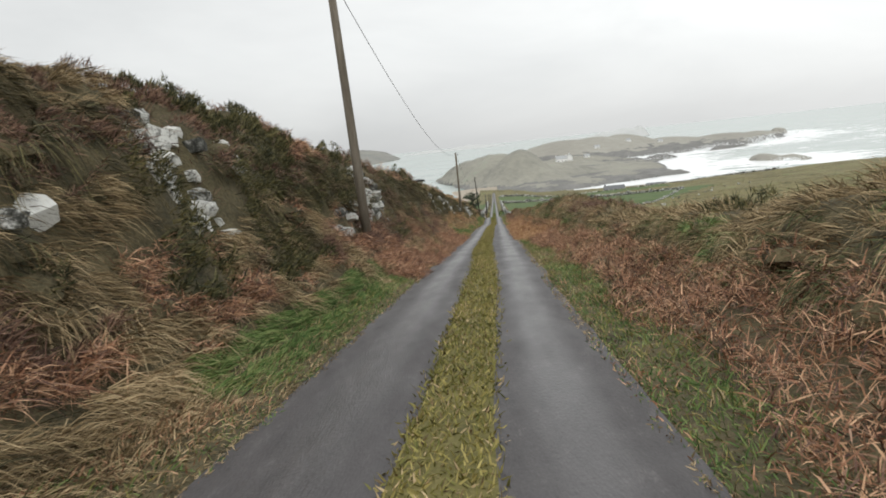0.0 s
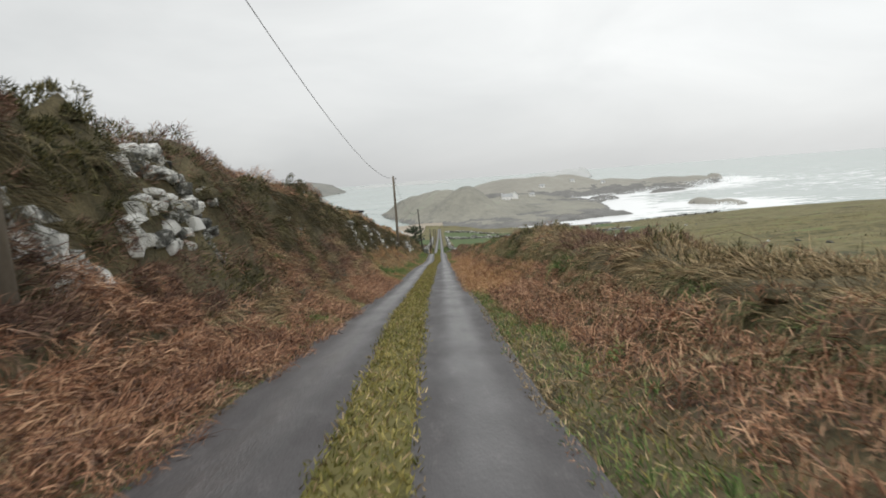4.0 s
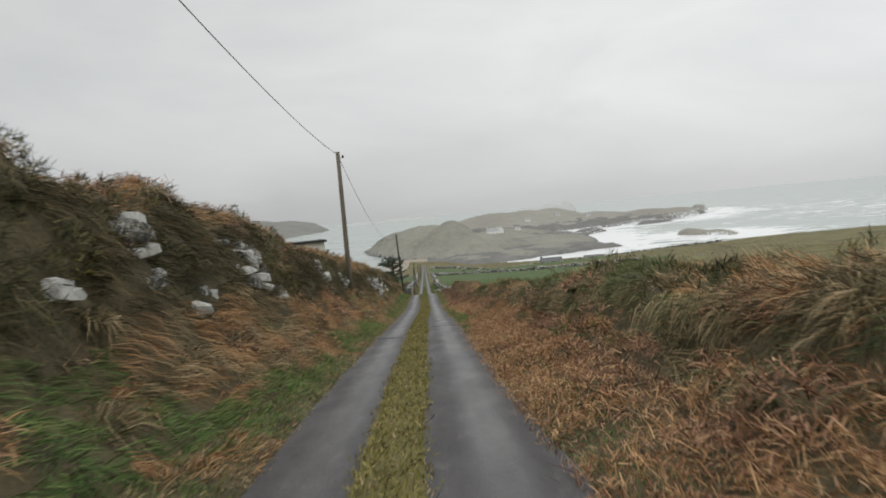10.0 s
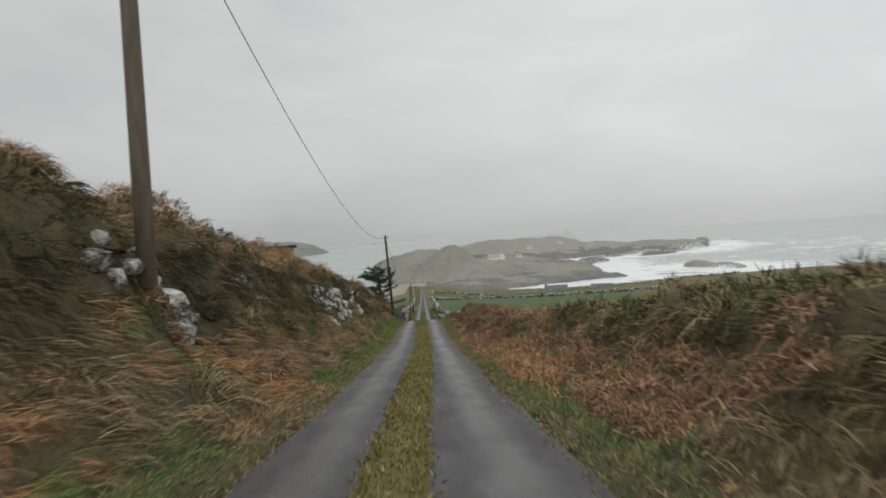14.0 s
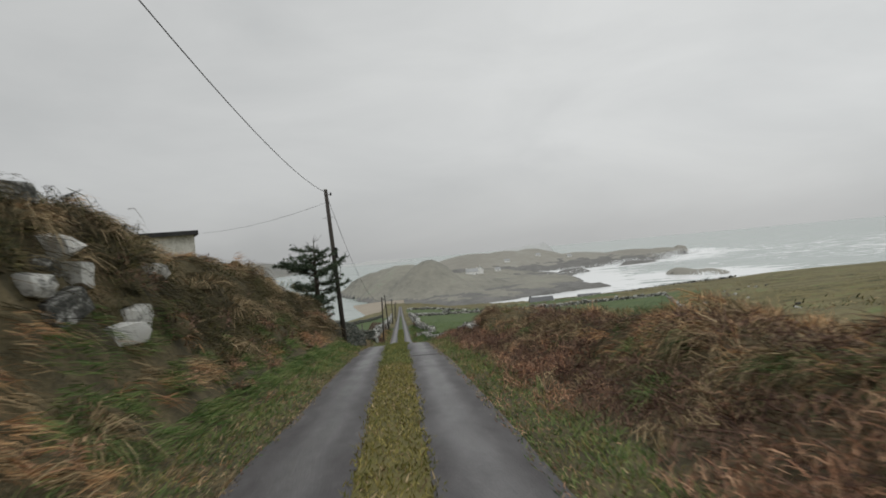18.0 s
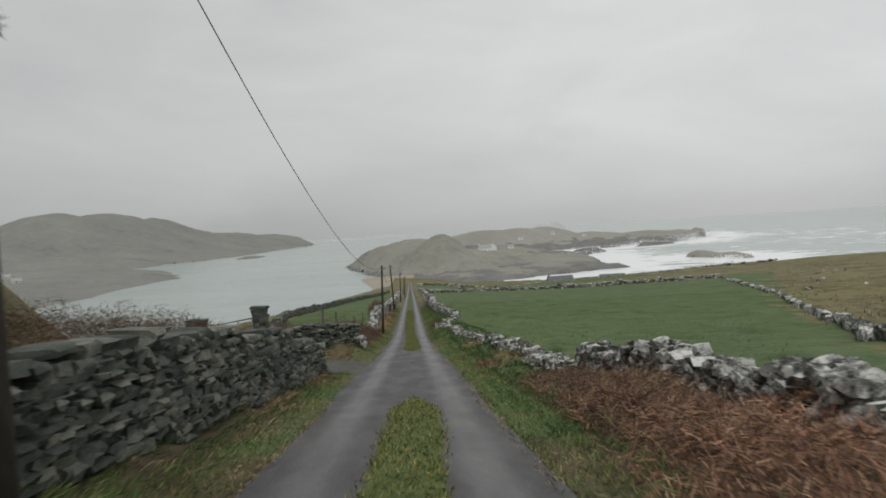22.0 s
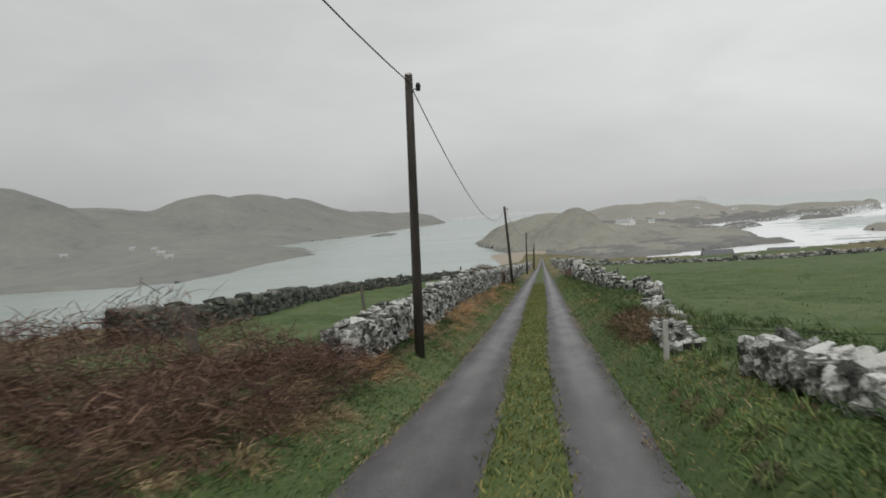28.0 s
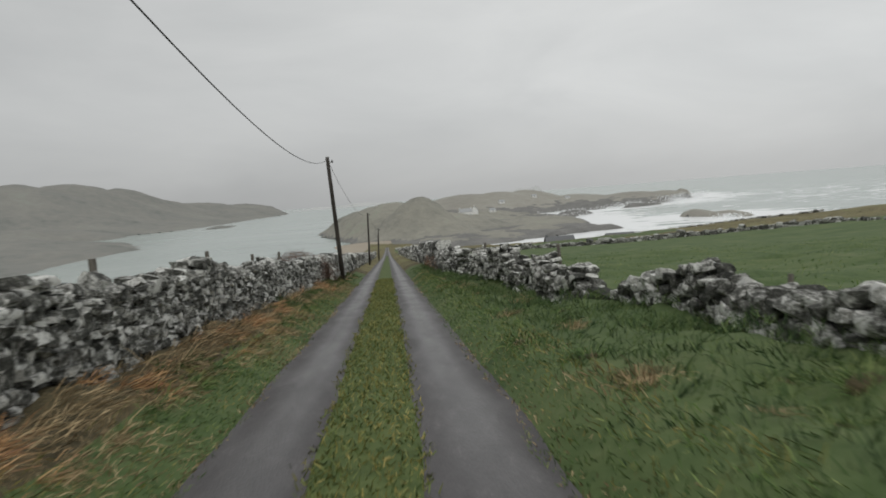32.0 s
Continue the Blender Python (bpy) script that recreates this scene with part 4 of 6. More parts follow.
def clump_mesh(name, kind, mat, n, seed, other=None, share=0.0):
    q = np.random.default_rng(seed)
    ang, el = q.uniform(0, 2 * np.pi, n), np.arccos(q.uniform(0.0, 1.0, n))
    out = np.stack([np.sin(el) * np.cos(ang), np.sin(el) * np.sin(ang), np.cos(el)], 1)
    lump = 1 + 0.25 * np.sin(3 * ang + seed) * np.sin(2 * el) + 0.15 * np.sin(7 * ang + 2 * seed)
    steps = (0.55, 1.0)
    if kind == "bush":
        b = out * (0.37 * lump * q.uniform(0.6, 1.0, n) ** 0.5)[:, None] * np.array([1, 1.15, 0.8])
        a = unit(out + q.normal(0, 0.6, (n, 3)) + np.array([0.2, 0, 0.1]))
        ln, wd, dr = q.uniform(0.04, 0.1, n), q.uniform(0.010, 0.02, n), np.full(n, 0.1)
        core = hump_core((0.3, 0.34, 0.25), seed)
    elif kind == "tussock":
        b = out * np.array([0.2, 0.2, 0.07])
        a = unit(out * np.array([1, 1, 0.6]) + np.array([0.3, 0.1, 0.65]) + q.normal(0, 0.22, (n, 3)))
        ln, wd, dr = q.uniform(0.25, 0.62, n), q.uniform(0.005, 0.010, n), q.uniform(1.3, 2.3, n)
        core, steps = hump_core((0.2, 0.2, 0.09), seed), (0.35, 0.7, 1.0)
    elif kind == "curtain":
        b = np.stack([q.normal(-0.06, 0.13, n), q.normal(0, 0.24, n), q.uniform(-0.02, 0.1, n)], 1)
        b[:, 2] += 0.12 * np.sin(5 * b[:, 1] + seed)
        a = unit(np.array([0.72, 0.12, 0.5]) + 0.5 * np.stack([0 * ang, np.sin(6 * b[:, 1] + 2 * seed), 0 * ang], 1) + q.normal(0, 0.2, (n, 3)))
        ln, wd, dr = q.uniform(0.18, 0.52, n), q.uniform(0.006, 0.012, n), q.uniform(1.9, 3.1, n)
        core, steps = hump_core((0.16, 0.32, 0.1), seed), (0.35, 0.7, 1.0)
    else:
        b = out * (0.42 * lump * q.uniform(0.2, 1.0, n) ** 0.5)[:, None] * np.array([1, 1.2, 0.5])
        a = unit(out * 0.5 + q.normal(0, 0.6, (n, 3)) + np.array([0.2, 0, 0.2]))
        ln, wd, dr = q.uniform(0.06, 0.2, n), q.uniform(0.008, 0.018, n), q.uniform(0.3, 1.0, n)
        core = hump_core((0.33, 0.4, 0.13), seed)
    ob = blades(name, b, a, ln, wd, dr, mat, "", "", steps=steps, other=other, share=share, core=core)
    me = ob.data
    bpy.data.objects.remove(ob)
    return me


CLUMPS = {
    "gorse_bush": ([clump_mesh("gorse_bush", "bush", M_OLIVE, 620, k, M_MAT, 0.3) for k in range(3)], "dark olive gorse bush rooted in the bank", "shrub"),
    "heather_bush": ([clump_mesh("heather_bush", "bush", M_HEATHER, 560, 10 + k, M_MAT, 0.4) for k in range(3)], "withered brown heather bush on the bank", "shrub"),
    "golden_gorse": ([clump_mesh("golden_gorse", "bush", M_GOLD, 520, 20 + k, M_OLIVE, 0.5) for k in range(2)], "gorse bush with yellowed tips on the bank", "shrub"),
    "grass_tussock": ([clump_mesh("grass_tussock", "tussock", M_TAN, 210, 30 + k, M_MAT, 0.25) for k in range(3)], "drooping tan grass tussock on the bank", "grass"),
    "green_tussock": ([clump_mesh("green_tussock", "tussock", M_GREEN, 190, 40 + k) for k in range(2)], "drooping green grass tussock on the bank", "grass"),
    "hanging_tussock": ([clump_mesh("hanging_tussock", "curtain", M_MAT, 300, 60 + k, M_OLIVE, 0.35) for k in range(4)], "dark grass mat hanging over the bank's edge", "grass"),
    "olive_tussock": ([clump_mesh("olive_tussock", "curtain", M_TAN, 280, 70 + k, M_SEDGE, 0.45) for k in range(3)], "grey-green and tan grass mat drooping over the bank", "grass"),
    "bracken_mound": ([clump_mesh("bracken_mound", "mess", M_RUST, 400, 50 + k, M_HEATHER, 0.3) for k in range(3)], "collapsed mound of rust-brown bracken", "bracken"),
}


PLANTED, SPARE = collections.Counter(), collections.defaultdict(list)


def plant(kind, count, xlo, xhi, ylo, yhi, slo, shi):
    meshes, label, cat = CLUMPS[kind]
    for k in range(count):
        x, y = rg.uniform(xlo, xhi), ylo + (yhi - ylo) * (k + rg.random()) / count
        if x < 0 and bare(np.array([y]), np.array([gz(x, y) - float(road_z(y))]), (0.62 if kind == "hanging_tussock" and y < 84 else 0.85 if y > 84 else 1.1) * (1.45 if y < 36 else 1.0))[0]:
            continue
        sc = rg.uniform(slo, shi)
        place = Matrix.LocRotScale((x, y, gz(x, y) - (0.3 * sc if kind in ("gorse_bush", "heather_bush", "golden_gorse") else 0.12 if kind in ("hanging_tussock", "olive_tussock") else 0.06)), Euler((rg.normal(0, 0.15), 0.0 if kind in ("hanging_tussock", "olive_tussock") else 0.35 * (1 if x < 0 else -1) * rg.random(), rg.normal(0 if x < 0 else math.pi, 0.3) if kind in ("hanging_tussock", "olive_tussock") else rg.uniform(0, 6.28) if kind not in ("grass_tussock", "green_tussock") else rg.normal(0, 0.5))), (sc, sc, sc * rg.uniform(0.8, 1.15)))
        PLANTED[kind] += 1
        if PLANTED[kind] > 280:
            SPARE[kind].append((meshes[k % len(meshes)], np.array(place)))
            continue
        ob = new(kind, meshes[k % len(meshes)])
        ob.matrix_world = place
        tagged(ob, label, cat, group=kind.replace("_", " ") + " plants")


plant("gorse_bush", 105, -4.2, -2.8, 13, 110, 0.5, 1.05)
plant("golden_gorse", 40, -4.3, -2.6, 14, 100, 0.45, 0.9)
plant("heather_bush", 80, -4.2, -2.4, 14, 110, 0.5, 1.1)
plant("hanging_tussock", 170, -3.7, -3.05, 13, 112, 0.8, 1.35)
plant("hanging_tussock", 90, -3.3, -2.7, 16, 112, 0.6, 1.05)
plant("grass_tussock", 100, -3.3, -2.0, 14, 112, 0.7, 1.25)
plant("grass_tussock", 70, -4.4, -3.6, 50, 112, 0.8, 1.3)
plant("green_tussock", 26, -2.9, -1.9, 16, 112, 0.5, 0.9)
plant("bracken_mound", 46, -3.0, -2.0, 15, 112, 0.5, 1.0)
plant("olive_tussock", 170, 2.55, 3.3, 13, 62, 0.65, 1.1)
plant("olive_tussock", 60, 2.7, 3.4, 62, 104, 0.7, 1.1)
plant("hanging_tussock", 40, 2.7, 3.3, 34, 100, 0.7, 1.1)
plant("grass_tussock", 60, 2.8, 4.0, 13, 112, 0.7, 1.2)
plant("grass_tussock", 30, -4.0, -2.4, 96, 113, 0.9, 1.4)
plant("heather_bush", 22, -4.2, -2.6, 96, 112, 0.7, 1.1)
plant("green_tussock", 60, 2.6, 3.7, 14, 112, 0.6, 1.1)
plant("bracken_mound", 100, 2.0, 3.3, 14, 114, 0.5, 1.0)
plant("gorse_bush", 40, 2.9, 4.2, 34, 106, 0.4, 0.85)
plant("gorse_bush", 12, 2.4, 3.8, 110.4, 113.4, 0.5, 0.9)
plant("heather_bush", 12, 2.3, 3.6, 110.4, 113.6, 0.5, 0.9)
plant("heather_bush", 34, 2.5, 4.1, 66, 106, 0.4, 0.75)
plant("grass_tussock", 70, 1.7, 3.0, 116, 190, 0.4, 0.8)
plant("green_tussock", 110, 1.5, 2.9, 118, 190, 0.5, 0.95)
plant("green_tussock", 30, 1.4, 1.8, 142, 149.6, 0.5, 0.8)
plant("grass_tussock", 80, -2.2, -1.5, 136, 186, 0.4, 0.75)
plant("green_tussock", 20, -1.9, -1.4, 112, 186, 0.4, 0.7)

for kind, spare in SPARE.items():
    vs, fs, o = [], [], 0
    for me, m in spare:
        co = np.zeros(len(me.vertices) * 3)
        me.vertices.foreach_get("co", co)
        tri = np.zeros(len(me.loops), dtype=np.int32)
        me.loops.foreach_get("vertex_index", tri)
        vs.append(co.reshape(-1, 3) @ m[:3, :3].T + m[:3, 3])
        fs.append(tri.reshape(-1, 3) + o)
        o += len(me.vertices)
    tagged(mesh_object(kind, np.concatenate(vs).tolist(), np.concatenate(fs).tolist(), CLUMPS[kind][0][0].materials[0], smooth=False), CLUMPS[kind][1] + " and verge", CLUMPS[kind][2], kind="stuff")

# scrub on the slopes beside and beyond the pasture
n = 64000
x, y = rg.uniform(16, 150, n), rg.uniform(20, 430, n)
clump = fbm(x, y, 14.0) + 0.5 * fbm(x + 50, y, 5.0)
inpast = (x > 4.2) & (y > 113) & (y < 312 - 0.6 * np.clip(x - 3, 0, None)) & (x < 12 + 0.52 * (y - 128))
border = np.abs(x - (14 + 0.52 * (y - 128))) < 3
k = ((clump > 0.18) | (border & (y > 125) & (y < 255))) & ~inpast & ((y > 112) | (x > 38))
x, y = x[k], y[k]
b = np.stack([x, y, ground_z(x, y) + 0.5 * rg.random(len(x))], 1)
a = unit(np.stack([rg.normal(0.2, 0.7, len(x)), rg.normal(0, 0.7, len(x)), np.full(len(x), 0.7)], 1))
half_ = len(x) // 2
blades("gorse", b[:half_], a[:half_], rg.uniform(0.12, 0.4, half_), rg.uniform(0.03, 0.08, half_), np.full(half_, 0.2), M_OLIVE, "dark gorse scrub on the coastal slope", "shrub")
blades("dead_grass", b[half_:], a[half_:], rg.uniform(0.15, 0.4, len(x) - half_), rg.uniform(0.02, 0.05, len(x) - half_), np.full(len(x) - half_, 0.5), M_TAN, "rough tan grass tussocks on the coastal slope", "grass")
n = 30000
x, y = rg.uniform(4.2, 40, n) , rg.uniform(112, 215, n)
k = (x < 10 + 0.5 * (y - 128))
x, y = x[k], y[k]
b = np.stack([x, y, ground_z(x, y) - 0.01], 1)
a = unit(np.stack([rg.normal(0.3, 0.5, len(x)), rg.normal(0, 0.5, len(x)), np.full(len(x), 0.8)], 1))
blades("pasture_grass", b, a, rg.uniform(0.06, 0.16, len(x)), rg.uniform(0.012, 0.03, len(x)), np.full(len(x), 0.4), M_GREEN, "short grazed green grass of the pasture", "grass")

# ---- stones and dry stone walls ----
LICHEN = [(0.030, 0.031, 0.027), (0.065, 0.066, 0.058), (0.12, 0.12, 0.107), (0.36, 0.36, 0.335), (0.66, 0.66, 0.625)]
M_STONE = material("lichened_stone", LICHEN, 10.0, 45, bump=0.9, depth=0.03, objects=0.22, span=(0.34, 0.6))
M_STONE_J = material("lichened_stone_rest", LICHEN, 10.0, 45, bump=0.9, depth=0.03, island=0.22, span=(0.34, 0.6))
M_FACE = material("white_lichened_stone", LICHEN, 9.0, 40, bump=0.9, depth=0.03, objects=0.3, span=(0.29, 0.53))
M_SLATE = material("slate_stone", [(0.04, 0.046, 0.039), (0.082, 0.092, 0.078), (0.13, 0.138, 0.116), (0.23, 0.225, 0.185)], 5.0, 36, bump=0.5, depth=0.02, objects=0.35)
M_SLATE_J = material("slate_stone_rest", [(0.04, 0.046, 0.039), (0.082, 0.092, 0.078), (0.13, 0.138, 0.116), (0.23, 0.225, 0.185)], 5.0, 36, bump=0.5, depth=0.02, island=0.35)
# added near-black filler: blocks sight through the stone gaps and keeps them dark
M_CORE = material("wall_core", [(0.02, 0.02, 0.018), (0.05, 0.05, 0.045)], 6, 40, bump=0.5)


def stone_shape(roundness, seed):
    """A broken stone of about unit size: vertices and quads of a once-cut cube, worn and knocked about."""
    r = np.random.default_rng(seed)
    g = np.array([(i, j, k) for i in (-1, 0, 1) for j in (-1, 0, 1) for k in (-1, 0, 1) if max(abs(i), abs(j), abs(k)) == 1], float)
    idx = {tuple(p): n for n, p in enumerate(g.astype(int).tolist())}
    faces = []
    for ax in range(3):
        u, v = (ax + 1) % 3, (ax + 2) % 3
        for s in (-1, 1):
            for a0 in (-1, 0):
                for b0 in (-1, 0):
                    q = []
                    for da, db in ((0, 0), (1, 0), (1, 1), (0, 1)):
                        p = [0, 0, 0]
                        p[ax], p[u], p[v] = s, a0 + da, b0 + db
                        q.append(idx[tuple(p)])
                    faces.append(q if s > 0 else q[::-1])
    sph = g / np.linalg.norm(g, axis=1, keepdims=True) * 1.1
    v = g * (1 - roundness) + sph * roundness + r.normal(0, 0.11, g.shape)
    v *= np.array([1, 1 + r.uniform(-0.15, 0.15), 1 + r.uniform(-0.2, 0.2)])
    return v * 0.5, np.array(faces)


ROUND = [stone_shape(0.42, k) for k in range(8)]
FLAT = [stone_shape(0.28, 50 + k) for k in range(8)]


def stone_meshes(shapes, name, mat):
    out = []
    for v, f in shapes:
        me = bpy.data.meshes.new(name)
        me.from_pydata(v.tolist(), [], f.tolist())
        me.materials.append(mat)
        me.shade_smooth()
        me.set_sharp_from_angle(angle=math.radians(42))
        out.append(me)
    return out


ME_ROUND, ME_SLATE = stone_meshes(ROUND, "stone", M_STONE), stone_meshes(FLAT, "stone", M_SLATE)
ME_FLATPALE = stone_meshes(FLAT, "stone", M_STONE)
ME_FACE = stone_meshes(ROUND[:4] + FLAT[:5], "stone", M_FACE)


def lay(stones, parent, shapes, meshes, joined_mat, singles=300, key=None):
    """stones: (matrix) list. The first ones become parts, the rest one joined part."""
    for k, m in enumerate(stones[:singles]):
        ob = new("stone", meshes[k % len(meshes)])
        ob.parent = parent
        ob.matrix_parent_inverse = parent.matrix_world.inverted()
        ob.matrix_basis = m
    rest = stones[singles:]
    if rest:
        vs, fs, o = [], [], 0
        for k, m in enumerate(rest):
            v, f = shapes[k % len(shapes)]
            a = np.array(m)
            vs.append(v @ a[:3, :3].T + a[:3, 3])
            fs.append(f + o)
            o += len(v)
        ob = mesh_object("stonework", np.concatenate(vs).tolist(), np.concatenate(fs).tolist(), joined_mat)
        ob.data.set_sharp_from_angle(angle=math.radians(42))
        ob.parent = parent
        ob.matrix_parent_inverse = parent.matrix_world.inverted()
        tagged(ob, kind="stuff")


def stone_matrix(x, y, z, lx, ly, lz, yaw, tilt=0.15):
    return Matrix.LocRotScale((x, y, z), Euler((rg.normal(0, tilt), rg.normal(0, tilt), yaw + rg.normal(0, 0.12))), (lx, ly, lz))


def dry_wall(name, line, height, thick, size, shapes, meshes, joined_mat, label, flat=0.55, singles=300, gaps=(), tilt=0.15, near=None, ragged=0.25, batter=0.0, jit=0.035, sunk=0.0):
    """line: corner points (x, y). height: function of y. size: mean stone length."""
    p = np.array(line, float)
    seg = np.hypot(*np.diff(p, axis=0).T)
    total = seg.sum()
    cum = np.concatenate([[0], np.cumsum(seg)])
    at = lambda s: (np.interp(s, cum, p[:, 0]), np.interp(s, cum, p[:, 1]))
    mx, my = at(total / 2)
    holder = empty(name, (mx, my, gz(mx, my)), label, "stone wall")
    stones = []
    rubble = joined_mat is M_STONE_J and name in ("dry_stone_wall", "rubble_heap")
    along = np.arange(0, total + 0.3, 0.15)
    beds = ground_z(*at(along)) + sunk
    bed = lambda s_: float(np.interp(s_, along, beds))
    core_v, core_f = [], []
    ss = np.linspace(0, total, max(2, int(total / 0.8)))
    for s in ss:
        x, y = at(s)
        x2, y2 = at(min(s + 0.05, total))
        x1, y1 = at(max(s - 0.05, 0))
        t = Vector((x2 - x1, y2 - y1, 0)).normalized()
        nn = Vector((-t.y, t.x, 0)) * thick * 0.30
        g = bed(s)
        hh = max(0.1, height(y) - 0.16)
        if any(a < y < b for a, b in gaps):
            hh = 0.05
        o = len(core_v)
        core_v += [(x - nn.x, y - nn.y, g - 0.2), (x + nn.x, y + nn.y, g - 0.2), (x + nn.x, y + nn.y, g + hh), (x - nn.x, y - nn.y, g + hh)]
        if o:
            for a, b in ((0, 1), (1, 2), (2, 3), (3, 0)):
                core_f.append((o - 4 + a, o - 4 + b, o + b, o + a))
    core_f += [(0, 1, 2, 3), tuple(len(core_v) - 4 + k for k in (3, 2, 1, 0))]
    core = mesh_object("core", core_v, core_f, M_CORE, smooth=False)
    core.parent = holder
    core.matrix_parent_inverse = holder.matrix_world.inverted()
    lvl, row = 0.0, 0
    top_all = max(height(at(s)[1]) for s in ss)
    while lvl < top_all:
        hz = size * flat * rg.uniform(0.75, 1.25)
        s = rg.uniform(-0.1, 0.1)
        while s < total:
            ln = size * rg.uniform(0.55, 1.6)
            x, y = at(s + ln / 2)
            x2, y2 = at(min(s + ln / 2 + 0.1, total))
            x1, y1 = at(max(s + ln / 2 - 0.1, 0))
            yaw = math.atan2(y2 - y1, x2 - x1)
            H = height(y) * (1 + ragged * wob(y * 1.0 + 7, 3.3, 0.9))
            if lvl + hz * 0.4 < H and not any(a < y < b for a, b in gaps):
                g = bed(s + ln / 2)
                dz = rg.normal(0, 0.02)
                depth = thick * (1 + rg.uniform(-4, 3.4) * jit)
                off = rg.normal(0, jit) - batter * lvl
                for face in ((-0.26, 0.26) if rubble else (0.0,)):
                    o2 = off + face * thick
                    stones.append((y, stone_matrix(x - math.sin(yaw) * o2, y + math.cos(yaw) * o2, g + lvl + hz / 2 + dz + (rg.normal(0, 0.02) if rubble else 0), ln * 1.06, depth * (0.52 if rubble else 1.0), hz * rg.uniform(0.95, 1.3), yaw, tilt)))
            s += ln
        lvl += hz * 0.92
        row += 1
    if near is not None:
        stones.sort(key=lambda q: abs(q[0] - near))
    lay([m for _, m in stones], holder, shapes, meshes, joined_mat, singles)
    return holder


# grey slaty wall below the conifer, beside the lane
dry_wall("dry_stone_wall", [(-2.75, 116.2), (-2.55, 118), (-2.3, 124), (-2.15, 127.7), (-2.8, 128.6)], lambda y: float(np.interp(y, [116.2, 117, 120, 124, 127.7, 128.6], [0.85, 1.05, 1.17, 1.0, 0.74, 0.7])), 0.5, 0.23, FLAT, ME_SLATE, M_SLATE_J, "grey slate-stone dry wall with mossy stones beside the lane", flat=0.38, near=124, ragged=0.05, tilt=0.025, jit=0.009)
# gate pillars and the low wall beyond the drive
def pillar(x, y, w, h, label):
    g = gz(x, y)
    holder = empty("gate_pillar", (x, y, g), label, "gate pillar", group="gate pillars")
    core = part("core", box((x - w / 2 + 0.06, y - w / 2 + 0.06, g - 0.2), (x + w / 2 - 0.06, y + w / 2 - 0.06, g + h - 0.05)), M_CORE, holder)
    core.matrix_parent_inverse = holder.matrix_world.inverted()
    lvl, st = 0.0, []
    while lvl < h:
        hz = rg.uniform(0.06, 0.11)
        for i in (-1, 1):
            for j in (-1, 1):
                st.append(stone_matrix(x + i * w / 4 + rg.normal(0, 0.015), y + j * w / 4 + rg.normal(0, 0.015), g + lvl + hz / 2, w / 2 * 1.1, w / 2 * 1.1, hz * 1.1, rg.normal(0, 0.05), 0.03))
        lvl += hz
    st.append(stone_matrix(x, y, g + lvl + 0.03, w * 1.18, w * 1.18, 0.09, 0, 0.01))
    lay(st, holder, FLAT, ME_SLATE, M_SLATE_J, 200)


pillar(-4.3, 131.8, 0.42, 1.5, "square slate gate pillar beside a metal field gate")
pillar(-5.6, 130.0, 0.46, 1.0, "square slate gate pillar at the far side of the gate")
dry_wall("dry_stone_wall", [(-7.6, 134.9), (-4.4, 135.3), (-3.0, 135.6), (-2.1, 135.9), (-1.9, 136.3)], lambda y: 0.82, 0.45, 0.2, FLAT, ME_SLATE, M_SLATE_J, "low dark slate wall beyond the drive entrance", flat=0.36, singles=200, tilt=0.05, ragged=0.1, jit=0.02)
dry_wall("rubble_heap", [(-1.85, 135.9), (-1.75, 136.7)], lambda y: 0.4, 0.45, 0.15, ROUND, ME_ROUND, M_STONE_J, "heap of pale lichened rubble at the wall's end", flat=0.7, singles=60, tilt=0.4)
dry_wall("rubble_heap", [(2.7, 111.0), (2.85, 111.6), (2.95, 112.0)], lambda y: 0.26, 0.35, 0.15, ROUND, ME_ROUND, M_STONE_J, "tumbled white-lichened stones among the brambles", flat=0.6, singles=60, tilt=0.4, ragged=0.5)
# white lichened walls further down
dry_wall("dry_stone_wall", [(-2.2, 150.8), (-2.25, 154), (-2.5, 160), (-2.75, 165), (-2.75, 172), (-2.55, 186)], lambda y: float(np.interp(y, [150.8, 152, 156, 164, 180, 186], [0.4, 0.56, 0.62, 0.82, 0.92, 0.8])), 0.5, 0.16, FLAT, ME_FLATPALE, M_STONE_J, "dry stone wall of white-lichened rubble along the lane", flat=0.5, near=162, ragged=0.12, tilt=0.2)
dry_wall("dry_stone_wall", [(3.9, 113), (3.5, 120), (3.0, 127)], lambda y: float(np.interp(y, [113, 117, 119, 121.2, 122.6, 123.6, 127], [0.24, 0.34, 0.42, 0.55, 0.4, 0.2, 0.16])), 0.5, 0.15, FLAT, ME_FLATPALE, M_STONE_J, "broken field wall of white-lichened boulders", flat=0.5, near=121, ragged=0.35, tilt=0.22, gaps=((123.4, 124.0),))
dry_wall("dry_stone_wall", [(3.3, 127.4), (3.2, 131), (3.0, 134), (2.9, 138), (2.4, 142), (2.25, 144)], lambda y: float(np.interp(y, [127, 132, 144], [0.13, 0.2, 0.22])), 0.4, 0.14, ROUND, ME_ROUND, M_STONE_J, "low crumbling lichened wall edging the pasture", flat=0.6, near=132, ragged=0.5, tilt=0.25, gaps=((138, 139.2),))
dry_wall("dry_stone_wall", [(2.25, 145.6), (2.05, 147.2), (2.05, 148.5)], lambda y: float(np.interp(y, [145.6, 147.2, 148.5], [0.15, 0.23, 0.2])), 0.4, 0.13, FLAT, ME_FLATPALE, M_STONE_J, "tumbled lichened boulders beside a short post", flat=0.6, near=148, ragged=0.4, tilt=0.3)
